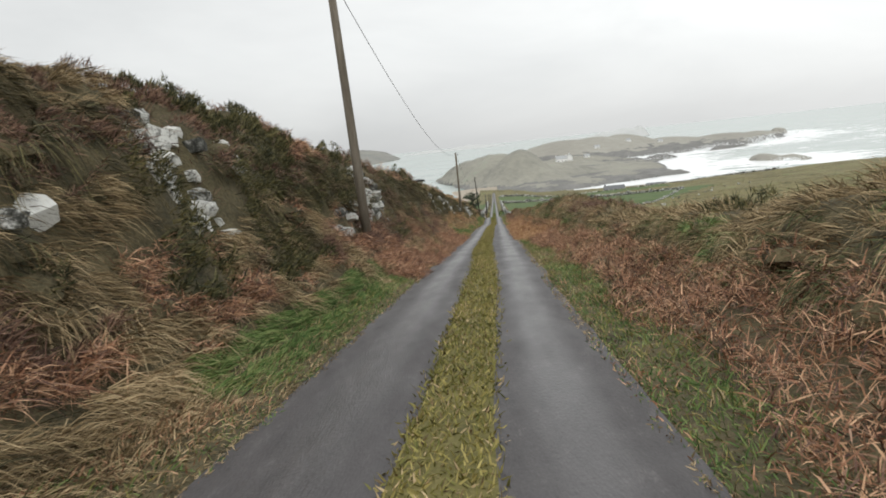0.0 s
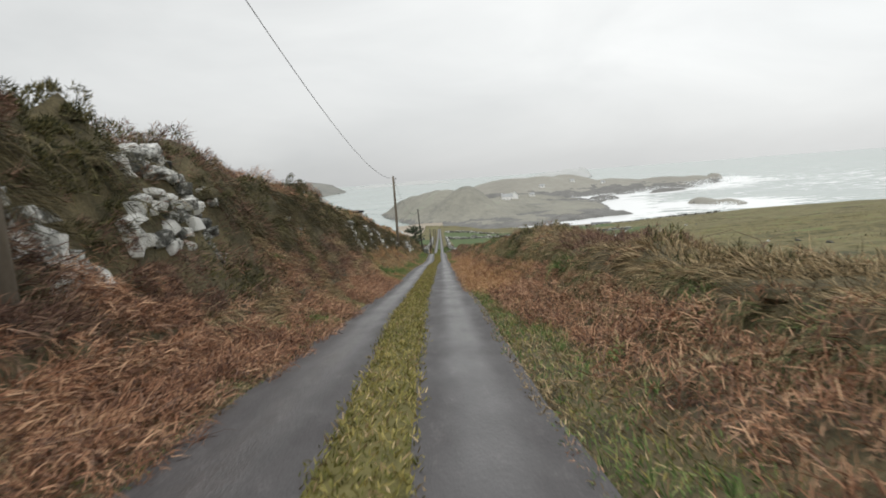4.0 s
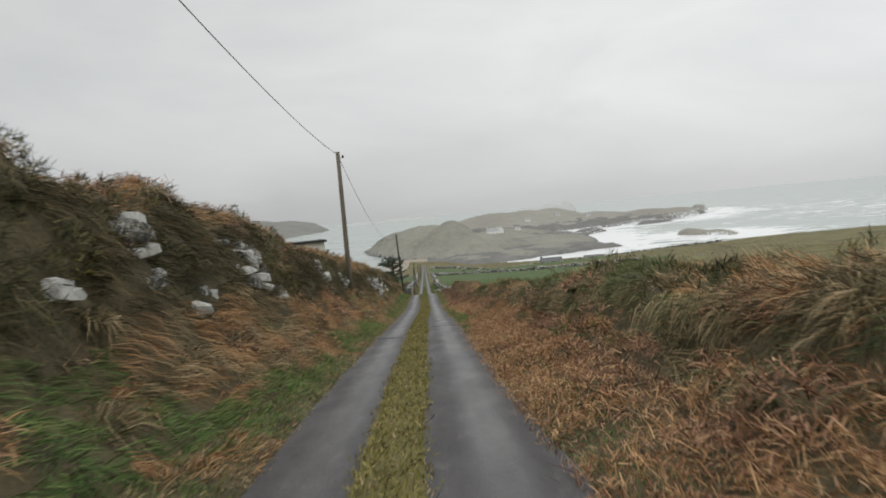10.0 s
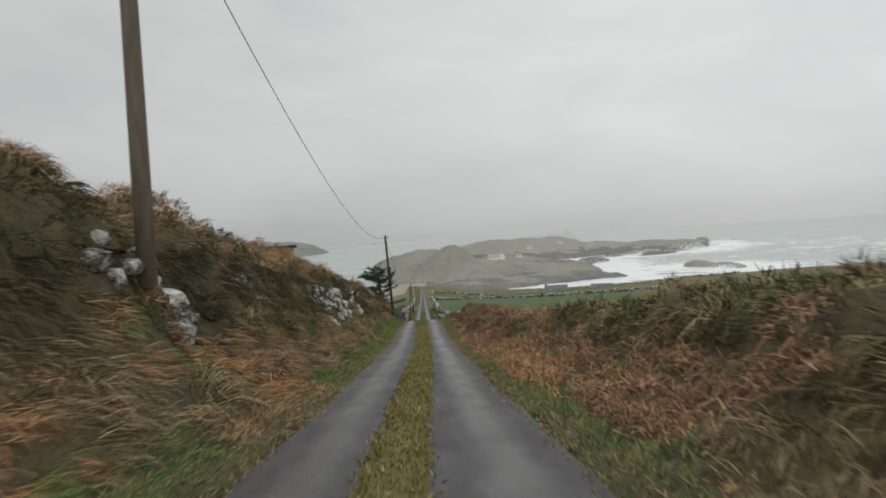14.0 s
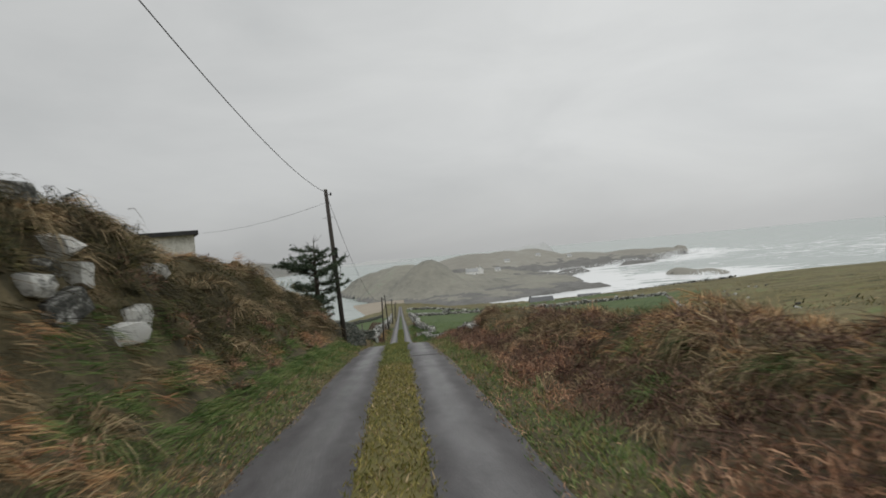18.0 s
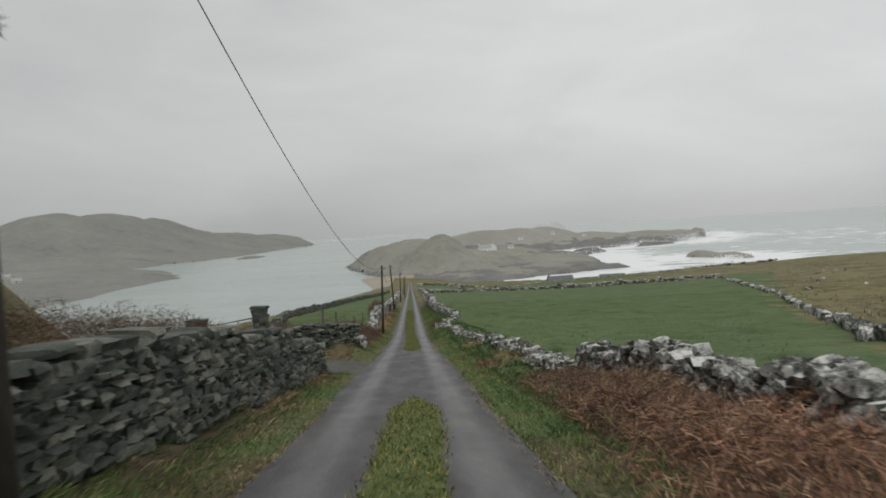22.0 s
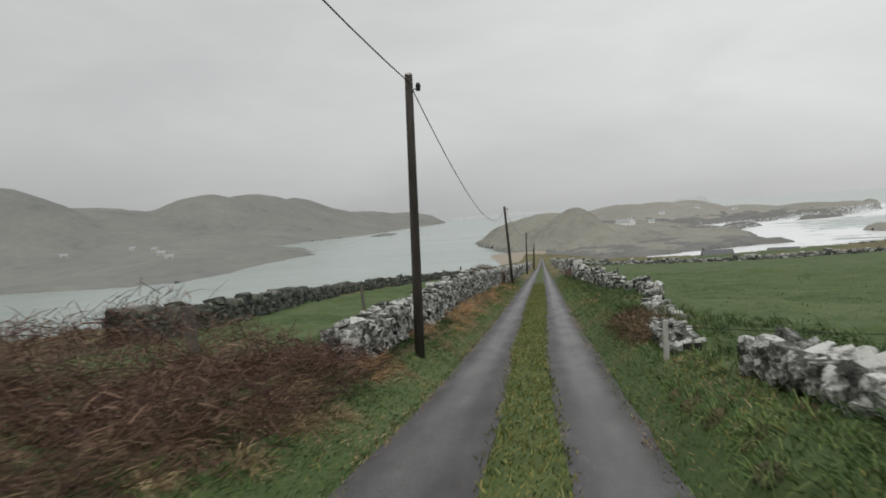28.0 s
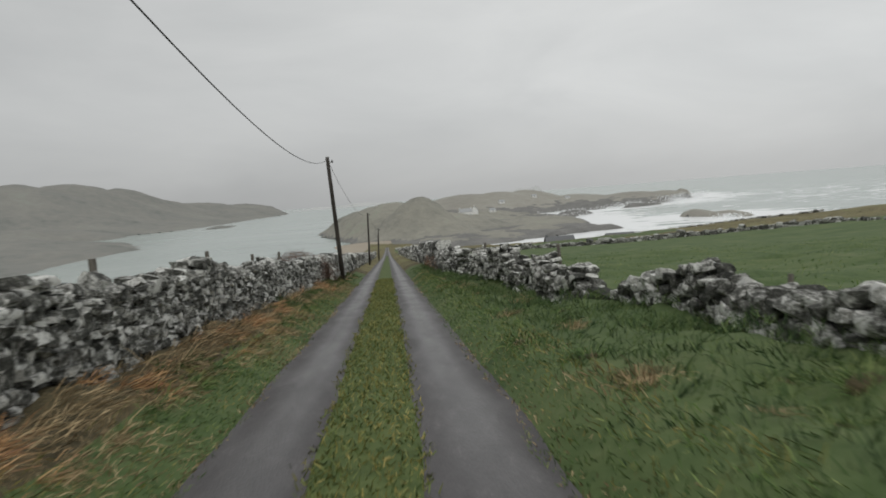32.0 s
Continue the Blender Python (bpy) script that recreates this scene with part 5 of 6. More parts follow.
dry_wall("rubble_heap", [(1.85, 150.3), (1.8, 150.9), (1.9, 152.0), (2.0, 153.2)], lambda y: float(np.interp(y, [150.3, 150.9, 152, 153.2], [0.1, 0.26, 0.22, 0.1])), 0.32, 0.17, FLAT, ME_FLATPALE, M_STONE_J, "slumped white-lichened slabs behind a short post", flat=0.3, singles=120, tilt=0.35, ragged=0.4)
dry_wall("dry_stone_wall", [(2.45, 154.6), (2.55, 157), (2.8, 159.2), (3.15, 161.2)], lambda y: float(np.interp(y, [154.6, 156, 161.2], [0.08, 0.15, 0.17])), 0.4, 0.14, ROUND, ME_ROUND, M_STONE_J, "low half-buried lichened stone wall edging the pasture", flat=0.56, near=158, ragged=0.4, tilt=0.2)
dry_wall("dry_stone_wall", [(3.3, 162.2), (3.65, 164), (3.75, 167), (3.2, 171), (2.75, 176), (2.55, 186)], lambda y: float(np.interp(y, [162.2, 164.2, 167, 172, 176, 182, 186], [0.3, 0.42, 0.45, 0.5, 0.75, 0.85, 0.6])), 0.45, 0.17, ROUND, ME_ROUND, M_STONE_J, "ruined lichened stone wall edging the pasture", flat=0.6, near=165, ragged=0.5, gaps=((168.6, 169.6), (178.5, 181)), tilt=0.25)
dry_wall("field_wall", [(2.6, 186), (2.8, 230), (3.0, 311)], lambda y: 0.9, 0.7, 0.55, ROUND, ME_ROUND, M_STONE_J, "stone wall along the lane far down the hill", flat=0.6, singles=40, ragged=0.3)
dry_wall("field_wall", [(3, 312), (40, 289), (66, 252)], lambda y: 0.9, 0.8, 0.9, ROUND, ME_ROUND, M_STONE_J, "distant grey stone wall across the pasture's foot", flat=0.5, singles=0, ragged=0.4)
dry_wall("field_wall", [(66, 252), (42, 186), (26, 153), (13, 129)], lambda y: 0.3, 0.5, 0.5, ROUND, ME_ROUND, M_STONE_J, "low overgrown stone boundary with pale boulders", flat=0.7, singles=60, ragged=1.5)
dry_wall("field_wall", [(-9.5, 157), (-11, 168), (-14.5, 190), (-12.5, 250), (-7, 335)], lambda y: 0.8, 0.6, 0.36, FLAT, ME_SLATE, M_SLATE_J, "dark stone wall at the edge above the inlet", flat=0.5, singles=120, ragged=0.2, near=170)
dry_wall("field_wall", [(-2.3, 186), (-2.4, 230), (-3, 330)], lambda y: 0.9, 0.7, 0.55, ROUND, ME_ROUND, M_STONE_J, "stone wall on the seaward side of the lane", flat=0.6, singles=40, ragged=0.3)
dry_wall("field_wall", [(4, 480), (45, 470), (90, 450), (150, 380)], lambda y: 1.1, 1.0, 1.4, ROUND, ME_ROUND, M_STONE_J, "far stone wall near the shore", flat=0.5, singles=0, ragged=0.4)


def facing(y0, y1, h0, h1, big):
    """Stones that show in the face of the left bank."""
    ym = (y0 + y1) / 2
    st = []
    xs_ = np.arange(-5.0, -1.4, 0.04)
    h = h0
    while h < h1:
        ch = big * rg.uniform(0.45, 0.75)
        y = y0 + rg.uniform(0, 0.2)
        while y < y1:
            ln = big * rg.uniform(0.5, 1.7)
            u, v = (y + ln / 2 - ym) / (0.5 * (y1 - y0)), (h - (h0 + h1) / 2) / (0.5 * (h1 - h0))
            if u * u + v * v < 1.1 + 0.5 * wob(y * 3, h * 3 + 9, 1.0) and rg.random() < 0.62 + 0.3 * wob(y * 2 + 40, h * 2, 1.0):
                hs = ground_z(xs_, np.full_like(xs_, y), 0) - road_z(y)
                x = float(np.interp(-h, -hs, xs_))
                st.append(stone_matrix(x - 0.03 + rg.normal(0, 0.05), y + ln / 2, gz(x, y) + rg.normal(0, 0.02), big * 1.2, ln * 0.96, ch * rg.uniform(0.9, 1.3), rg.normal(0, 0.2), 0.2))
            y += ln * rg.uniform(1.0, 1.25)
        h += ch * 0.95
    if not st:
        return
    holder = empty("stone_facing", (-3.0, ym, gz(-3.0, ym)), "lichened stones of an old wall showing in the bank", "stone wall", group="bank stones")
    lay(st, holder, ROUND, ME_FACE, M_STONE_J, 300)


for c in FACES:
    facing(*c)

def boulder(x, y, size):
    me = ME_ROUND[int(rg.integers(len(ME_ROUND)))]
    ob = tagged(new("boulder", me), "pale lichened boulder lying in the rough heath", "boulder", group="heath boulders")
    ob.matrix_world = stone_matrix(x, y, gz(x, y) + 0.15 * size, size, size * rg.uniform(0.7, 1.2), size * rg.uniform(0.45, 0.75), rg.uniform(0, 6.28), 0.2)


for k in range(26):
    y = rg.uniform(128, 250)
    boulder(15 + 0.52 * (y - 128) + abs(rg.normal(0, 5)), y, rg.uniform(0.3, 0.65))
for k in range(16):
    boulder(rg.uniform(14, 60), rg.uniform(60, 125), rg.uniform(0.3, 0.6))

# ---- poles and wires ----
M_POLE = material("weathered_pole", [(0.09, 0.075, 0.058), (0.17, 0.145, 0.112), (0.25, 0.22, 0.175)], 2.0, 30, rough=0.8, bump=0.4, depth=0.01, stretch=(6, 6, 0.8))
M_POLE_D = material("creosoted_pole", [(0.025, 0.022, 0.02), (0.05, 0.043, 0.037), (0.09, 0.08, 0.065)], 2.0, 30, rough=0.75, bump=0.4, depth=0.01, stretch=(6, 6, 0.8))
M_WIRE = material("black_cable", [(0.015, 0.015, 0.016), (0.03, 0.03, 0.03)], 5, 50, rough=0.6, bump=0)
M_STEEL = material("galvanised_steel", [(0.22, 0.22, 0.21), (0.36, 0.36, 0.35)], 5, 60, rough=0.5, metal=0.6, bump=0.1)


def pole(bx, by, top, r0, mat, label, box_on=False):
    g = gz(bx, by)
    holder = empty("utility_pole", (bx, by, g), label, "utility pole", group="poles along the lane")
    inv = holder.matrix_world.inverted()
    b, t = Vector((bx, by, g - 0.4)), Vector(top)
    up = (t - b).normalized()
    parts = [part("shaft", tube([b, b.lerp(t, 0.35), b.lerp(t, 0.7), t], [r0, r0 * 0.93, r0 * 0.82, r0 * 0.74], 14), mat, holder, smooth=True)]
    parts.append(part("cap", tube([t, t + up * 0.03], [r0 * 0.80, r0 * 0.62], 12), M_STEEL, holder))
    parts.append(part("bracket", tube([t - up * 0.22 + Vector((0.0, -0.02, 0)), t - up * 0.22 + Vector((r0 * 1.9, -0.02, 0.02))], 0.014, 6), M_STEEL, holder))
    parts.append(part("insulator", tube([t - up * 0.24 + Vector((r0 * 1.8, -0.02, 0.0)), t - up * 0.16 + Vector((r0 * 1.8, -0.02, 0)), t - up * 0.12 + Vector((r0 * 1.8, -0.02, 0))], [0.03, 0.04, 0.02], 8), M_WIRE, holder))
    if box_on:
        c = b.lerp(t, 0.62)
        parts.append(part("junction_box", box((c.x + r0 * 0.6, c.y - 0.08, c.z - 0.22), (c.x + r0 * 0.6 + 0.1, c.y + 0.06, c.z + 0.2)), M_WIRE, holder, bevel=0.012))
        d = b.lerp(t, 0.5)
        parts.append(part("cable_loop", tube([c + Vector((r0 + 0.05, 0, -0.2)), d + Vector((r0 + 0.09, 0, 0.2)), d + Vector((r0 + 0.07, 0, -0.1)), d + Vector((r0, 0, -0.25))], 0.012, 6), M_WIRE, holder))
        e = b.lerp(t, 0.83)
        parts.append(part("stay_bracket", tube([e + Vector((-0.24, -0.03, 0)), e + Vector((0.24, -0.03, 0.03))], 0.013, 6), M_STEEL, holder))
    for q in parts:
        q.matrix_parent_inverse = inv
    return t


def wire(name, a, b, sag, r, label):
    a, b = Vector(a), Vector(b)
    n_ = 26
    pts = [a.lerp(b, k / n_) - Vector((0, 0, 4 * sag * (k / n_) * (1 - k / n_))) for k in range(n_ + 1)]
    return tagged(part(name, tube(pts, r, 6), M_WIRE, smooth=True), label, "overhead cable")


P0 = Vector((-2.6, -18, 9.6))
PA = pole(-2.33, 25.8, (-2.48, 25.8, 6.1), 0.105, M_POLE, "tall grey weathered wooden pole on the grassy bank")
PB = pole(-2.70, 73.0, (-2.69, 73.0, 1.2), 0.105, M_POLE, "grey weathered wooden pole among bank stones")
PC = pole(-2.02, 115.15, (-2.33, 115.7, -3.63), 0.10, M_POLE_D, "dark leaning wooden pole with a junction box beside the conifer", True)
PD = pole(-1.62, 152.9, (-1.45, 152.8, -10.5), 0.078, M_POLE_D, "dark wooden pole beside the white stone wall")
PE = pole(-1.72, 188.3, (-1.95, 188.1, -12.45), 0.10, M_POLE_D, "dark leaning wooden pole beyond a thicket")
PF = pole(-1.6, 225, (-1.40, 225, -15.7), 0.10, M_POLE_D, "dark wooden pole far down the lane")
PG = pole(-1.2, 262, (-0.9, 262, -19.0), 0.10, M_POLE_D, "distant wooden pole on the lower lane")
PH = pole(-1.8, 300, (-1.5, 300, -22.0), 0.10, M_POLE_D, "most distant wooden pole on the lower lane")
for a_, b_, sg in ((P0, PA, 0.9), (PA, PB, 1.28), (PB, PC, 1.62), (PC, PD, 1.62), (PD, PE, 1.38), (PE, PF, 0.9), (PF, PG, 0.5), (PG, PH, 0.5)):
    wire("overhead_cable", a_ - Vector((0, 0, 0.1)), b_ - Vector((0, 0, 0.1)), sg, 0.009, "black overhead cable sagging between the poles")

# ---- conifer ----
M_BARK = material("conifer_bark", [(0.035, 0.028, 0.02), (0.07, 0.058, 0.045), (0.11, 0.10, 0.085)], 5, 40, bump=0.6)
M_NEEDLE = leaf_material("conifer_needles", [(0.026, 0.042, 0.026), (0.056, 0.082, 0.048), (0.105, 0.138, 0.08)])


def conifer(x, y, height, label):
    """A wind-shaped conifer: whorls of level limbs with upturned tips, each a flat spray of branchlets set with needles."""
    q = np.random.default_rng(5)
    g = gz(x, y)
    holder = empty("conifer", (x, y, g), label, "tree")
    inv = holder.matrix_world.inverted()

    def own(ob):
        ob.parent, ob.matrix_parent_inverse = holder, inv
        return ob

    stem = lambda f: Vector((x + 0.05 * math.sin(5 * f) + 0.16 * f * f, y, g - 0.2 + (height + 0.2) * f))
    own(part("trunk", tube([stem(f) for f in (0, 0.25, 0.5, 0.75, 0.9, 1.0)], [0.14, 0.115, 0.085, 0.045, 0.02, 0.006], 10), M_BARK, smooth=True))
    bases, aims, lens = [], [], []

    def needles(a, b, n, reach):
        d = (b - a).normalized()
        for _ in range(n):
            u = q.random()
            bases.append(a.lerp(b, u) + Vector(q.normal(0, 0.018, 3)))
            aims.append(d * 0.5 + Vector(q.normal(0, 0.6, 3)) + Vector((0, 0, 0.25)))
            lens.append(reach * q.uniform(0.6, 1.2))

    level, turn = 0.17, 0.0
    while level < 0.86:
        spread = float(np.interp(level, [0.15, 0.3, 0.42, 0.55, 0.66, 0.76, 0.84, 0.9], [0.75, 1.1, 1.45, 1.55, 1.35, 1.05, 0.7, 0.3]))
        count = 4 + int(q.random() < 0.5)
        turn += 0.9
        for k in range(count):
            ang = turn + 2 * math.pi * k / count + q.normal(0, 0.25)
            r = spread * q.uniform(0.4, 1.18) * (1.0 - 0.12 * math.cos(ang))
            d = Vector((math.cos(ang), math.sin(ang), 0))
            side = Vector((-d.y, d.x, 0))
            s0 = stem(level + q.normal(0, 0.012))
            sink = q.uniform(-0.12, 0.16)
            tip = q.uniform(0.05, 0.42)
            curve = lambda u: s0 + d * (r * u) + Vector((0, 0, r * (sink * math.sin(math.pi * u * 0.8) + tip * u ** 2.5))) + side * (0.06 * r * math.sin(4 * u + k))
            pts = [curve(u) for u in (0, 0.3, 0.6, 0.85, 1.0)]
            own(part("limb", tube(pts, [0.03, 0.024, 0.016, 0.009, 0.004], 5), M_BARK, smooth=True))
            for u in np.arange(0.18, 1.0, 0.075 / max(r, 0.4)):
                if q.random() < 0.12:
                    continue
                p = curve(u)
                for sg in (-1, 1):
                    w = (0.13 + 0.3 * r * (1 - u) * u * 1.6) * q.uniform(0.5, 1.25)
                    e = p + side * (sg * w * 0.85) + d * (w * 0.65) + Vector((0, 0, q.normal(0.12, 0.3) * w))
                    needles(p, e, int(12 + 60 * w), 0.07)
                needles(p, curve(min(1.0, u + 0.1)), 14, 0.1)
                if q.random() < 0.4:
                    needles(p, p + Vector((q.normal(0, 0.06), q.normal(0, 0.06), q.uniform(0.08, 0.2))), 16, 0.08)
        level += q.uniform(0.048, 0.08)
    for k in range(9):
        s0 = stem(q.uniform(0.86, 0.97))
        a0, r = q.uniform(0, 6.28), q.uniform(0.15, 0.34)
        own(part("bare_twig", tube([s0, s0 + Vector((r * 0.6 * math.cos(a0), r * 0.6 * math.sin(a0), r * 0.35)), s0 + Vector((r * math.cos(a0), r * math.sin(a0), r * 0.9))], [0.008, 0.006, 0.003], 5), M_BARK))
    m = len(bases)
    crown = own(blades("crown", np.array(bases), unit(np.array(aims)), np.array(lens), q.uniform(0.010, 0.022, m), np.zeros(m), M_NEEDLE, "", ""))
    for key in ("label", "category", "kind"):
        if key in crown:
            del crown[key]


conifer(-2.95, 114.6, 3.55, "wind-shaped dark green conifer with a bare leading tip beside a pole")

# ---- shed above the bank ----
M_RENDER = material("flaking_render", [(0.20, 0.19, 0.16), (0.50, 0.49, 0.44), (0.66, 0.65, 0.60), (0.72, 0.71, 0.66)], 1.6, 9, bump=0.5, depth=0.02)
M_ROOF = material("dark_roof_edge", [(0.02, 0.02, 0.022), (0.05, 0.05, 0.05)], 2, 20, rough=0.6, bump=0.2)
shed = empty("shed", (-11.6, 130.0, -8.2), "flat-roofed shed with flaking white render behind the bank", "shed")
shed.rotation_euler = (0, 0, 0.36)
part("wall", box((-6.6, 0, 0), (-0.15, 4.0, 4.08)), M_RENDER, shed, "flaking whitewashed wall")
part("roof", box((-6.9, -0.3, 4.08), (0.05, 4.3, 4.18)), M_ROOF, shed)
part("fascia", box((-6.92, -0.34, 3.96), (0.07, -0.28, 4.22)), M_ROOF, shed, "dark fascia board")
part("fascia", box((0.02, -0.28, 3.96), (0.08, 4.3, 4.22)), M_ROOF, shed)
wire("service_cable", PC - Vector((0, 0, 0.5)), (-12.6, 129.7, -4.1), 0.35, 0.006, "thin service cable from the pole to the shed")

# ---- metal field gate ----
ga, gb = Vector((-5.4, 130.3, 0)), Vector((-4.5, 131.6, 0))
gg = gz(-4.95, 130.95)
gate = empty("field_gate", (-4.95, 130.95, gg), "galvanised tubular field gate between slate pillars", "gate")
inv = gate.matrix_world.inverted()
gp = []
for k in range(5):
    z = gg + 0.24 + 0.22 * k
    gp.append(part("rail", tube([(ga.x, ga.y, z), (gb.x, gb.y, z)], 0.021, 8), M_STEEL, gate, smooth=True))
for f in (0.0, 0.33, 0.67, 1.0):
    c = ga.lerp(gb, f)
    gp.append(part("upright", tube([(c.x, c.y, gg + 0.1), (c.x, c.y, gg + 1.14)], 0.02, 8), M_STEEL, gate, smooth=True))
for q in gp:
    q.matrix_parent_inverse = inv

# ---- drive entrance ----
M_GRAVEL = material("gravel_drive", [(0.05, 0.052, 0.04), (0.085, 0.083, 0.07), (0.115, 0.11, 0.098), (0.17, 0.162, 0.148)], 3.0, 55, bump=1.0, depth=0.03)
drive = grid_object("gravel_drive", np.linspace(-6.8, -0.95, 40), np.linspace(128.3, 132.5, 18), lambda a, b: np.where(np.abs(a) < half_width(b) + 0.05, road_z(b) - 0.006, ground_z(a, b) + 0.02), M_GRAVEL)
tagged(drive, "pale gravel drive entrance off the lane", "drive", kind="structure")

# ---- posts ----
M_POSTWOOD = material("grey_post_wood", [(0.08, 0.07, 0.06), (0.16, 0.145, 0.125), (0.24, 0.22, 0.19)], 3, 30, bump=0.4, stretch=(5, 5, 0.8))
M_POSTPALE = material("pale_post", [(0.40, 0.39, 0.36), (0.58, 0.57, 0.53)], 4, 30, bump=0.3)


def post(x, y, h, w, mat, label, lean=0.0):
    g = gz(x, y)
    holder = empty("fence_post", (x, y, g), label, "fence post", group="field posts")
    bm = tube([(x, y, g - 0.2), (x + lean * h * 0.5, y, g + h * 0.5), (x + lean * h, y, g + h)], [w * 0.62, w * 0.6, w * 0.55], 6)
    a = part("post", bm, mat, holder)
    a.matrix_parent_inverse = holder.matrix_world.inverted()
    b = part("staple", tube([(x + lean * h * 0.8, y - w * 0.6, g + h * 0.8), (x + lean * h * 0.8 + 0.03, y - w * 0.7, g + h * 0.8)], 0.006, 5), M_STEEL, holder)
    b.matrix_parent_inverse = holder.matrix_world.inverted()


post(1.55, 150.15, 0.42, 0.05, M_POSTPALE, "short pale fence post by a gap in the wall", 0.02)
for x, y, h, w, l in ((3.5, 172.1, 0.9, 0.06, -0.05), (3.2, 180.2, 1.15, 0.07, 0.04), (4.1, 165.8, 0.5, 0.05, 0.05), (-3.7, 157.6, 0.85, 0.07, -0.05), (-3.6, 163.5, 1.05, 0.08, 0.02), (-3.4, 168.2, 1.2, 0.09, 0), (-3.4, 173.5, 1.25, 0.08, 0), (-3.3, 177.5, 1.25, 0.08, 0), (-3.2, 181, 1.2, 0.08, 0.03), (-3.05, 136.4, 1.3, 0.09, 0), (-2.6, 136.5, 1.15, 0.07, 0.02), (-5.5, 141, 1.3, 0.07, 0), (-4.3, 146, 1.1, 0.06, 0.03), (-3.1, 149, 0.9, 0.1, 0)):
    post(x, y, h, w, M_POSTWOOD, "weathered grey wooden field post", l)
wire("fence_wire", (1.56, 150.13, gz(1.55, 150.15) + 0.36), (4.3, 149.6, gz(4.3, 149.6) + 0.25), 0.02, 0.004, "single slack fence wire from the short post")

# ---- brambles and thickets ----
M_TWIG = leaf_material("bramble_stem", [(0.05, 0.028, 0.022), (0.11, 0.06, 0.045), (0.19, 0.12, 0.09)])


def thicket(name, x0, x1, y0, y1, h, n, mats, label):
    x, y = scatter(n, x0, x1, y0, y1)
    cx, cy = (x - (x0 + x1) / 2) / ((x1 - x0) / 2), (y - (y0 + y1) / 2) / ((y1 - y0) / 2)
    dome = np.clip(1 - cx ** 4 - cy ** 4, 0, 1) ** 0.5 * (0.75 + 0.35 * fbm(x, y, 1.3))
    z = ground_z(x, y) + h * dome * rg.random(n) ** 0.45
    b = np.stack([x, y, z], 1)
    aim = unit(np.stack([rg.normal(0.25, 0.8, n), rg.normal(0, 0.7, n), rg.normal(0.25, 0.5, n)], 1))
    k = n // 2
    blades(name, b[:k], aim[:k], rg.uniform(0.15, 0.5, k), rg.uniform(0.004, 0.009, k), rg.uniform(0.2, 1.2, k), mats[0], label, "shrub")
    blades(name, b[k:], aim[k:], rg.uniform(0.06, 0.18, n - k), rg.uniform(0.004, 0.010, n - k), rg.uniform(0, 0.5, n - k), mats[1], label, "shrub")


thicket("bramble_thicket", -6.8, -1.8, 136.0, 148.5, 0.95, 36000, (M_TWIG, M_HEATHER), "leafless purple-brown bramble thicket beside the lane")
thicket("bramble_thicket", -7.9, -4.3, 135.1, 138.4, 1.4, 8000, (M_TWIG, M_RUST), "red-brown bramble heap over the low slate wall")
thicket("bramble_thicket", -3.3, -1.6, 146.5, 151.2, 0.5, 6000, (M_TWIG, M_HEATHER), "dark brambles before the lichened wall's end")
thicket("bramble_thicket", -7.0, -2.9, 114, 130, 1.25, 34000, (M_TWIG, M_OLIVE), "tangled brown brambles behind the slate wall")
thicket("bramble_thicket", -9.0, -1.75, 139.5, 151.8, 1.25, 32000, (M_TWIG, M_HEATHER), "dark leafless brambles smothering the wall's end")
thicket("thicket", -4.6, -1.9, 183.5, 191.5, 1.5, 14000, (M_TWIG, M_HEATHER), "dark bare thicket at the end of the wall")
thicket("thicket", 2.0, 3.6, 186.5, 196, 0.9, 6000, (M_TWIG, M_RUST), "rusty thicket at the lane's edge")
thicket("bramble_thicket", 2.1, 3.7, 88, 108, 0.22, 17000, (M_TWIG, M_HEATHER), "dark red-brown brambles covering the roadside bank")
thicket("bramble_thicket", 2.1, 3.6, 110.2, 113.4, 0.26, 6000, (M_TWIG, M_TAN), "dark tangled bramble mound beside tumbled stones")
thicket("bramble_thicket", 1.9, 3.1, 113.5, 120.5, 0.34, 9000, (M_HEATHER, M_RUST), "brown brambles below the field wall")
thicket("bracken_patch", 2.0, 3.2, 116.5, 124.0, 0.4, 8000, (M_HEATHER, M_TAN), "tall rust and tan bracken against the field wall")
thicket("bramble_thicket", 2.2, 3.2, 119.5, 124.5, 0.2, 4000, (M_TWIG, M_HEATHER), "brown brambles against the field wall")
thicket("bracken_patch", 1.75, 2.35, 127.4, 128.8, 0.2, 600, (M_TWIG, M_RUST), "rust-red dead bracken against the field wall")
thicket("bramble_thicket", 1.45, 2.1, 151.8, 156.0, 0.22, 4500, (M_MAT, M_HEATHER), "brown bramble and dead grass over the verge")


def long_stem(pts, r, label):
    tagged(part("bramble_stem", tube(pts, [r, r * 0.8, r * 0.6, r * 0.3][:len(pts)], 5), M_TWIG, smooth=True), label, "bramble")


for k in range(24):
    sd = 1 if rg.random() < 0.65 else -1
    y = rg.uniform(20, 108)
    x = sd * rg.uniform(2.6, 4.2)
    z = gz(x, y)
    h = rg.uniform(0.2, 0.5)
    dx, dy = rg.normal(0.35, 0.3), rg.normal(0, 0.5)
    long_stem([(x, y, z), (x + dx * 0.3, y + dy * 0.3, z + h * 0.8), (x + dx * 0.8, y + dy * 0.8, z + h), (x + dx * 1.5, y + dy * 1.4, z + h * 0.8)], 0.004, "thin arching bramble stem on the bank")

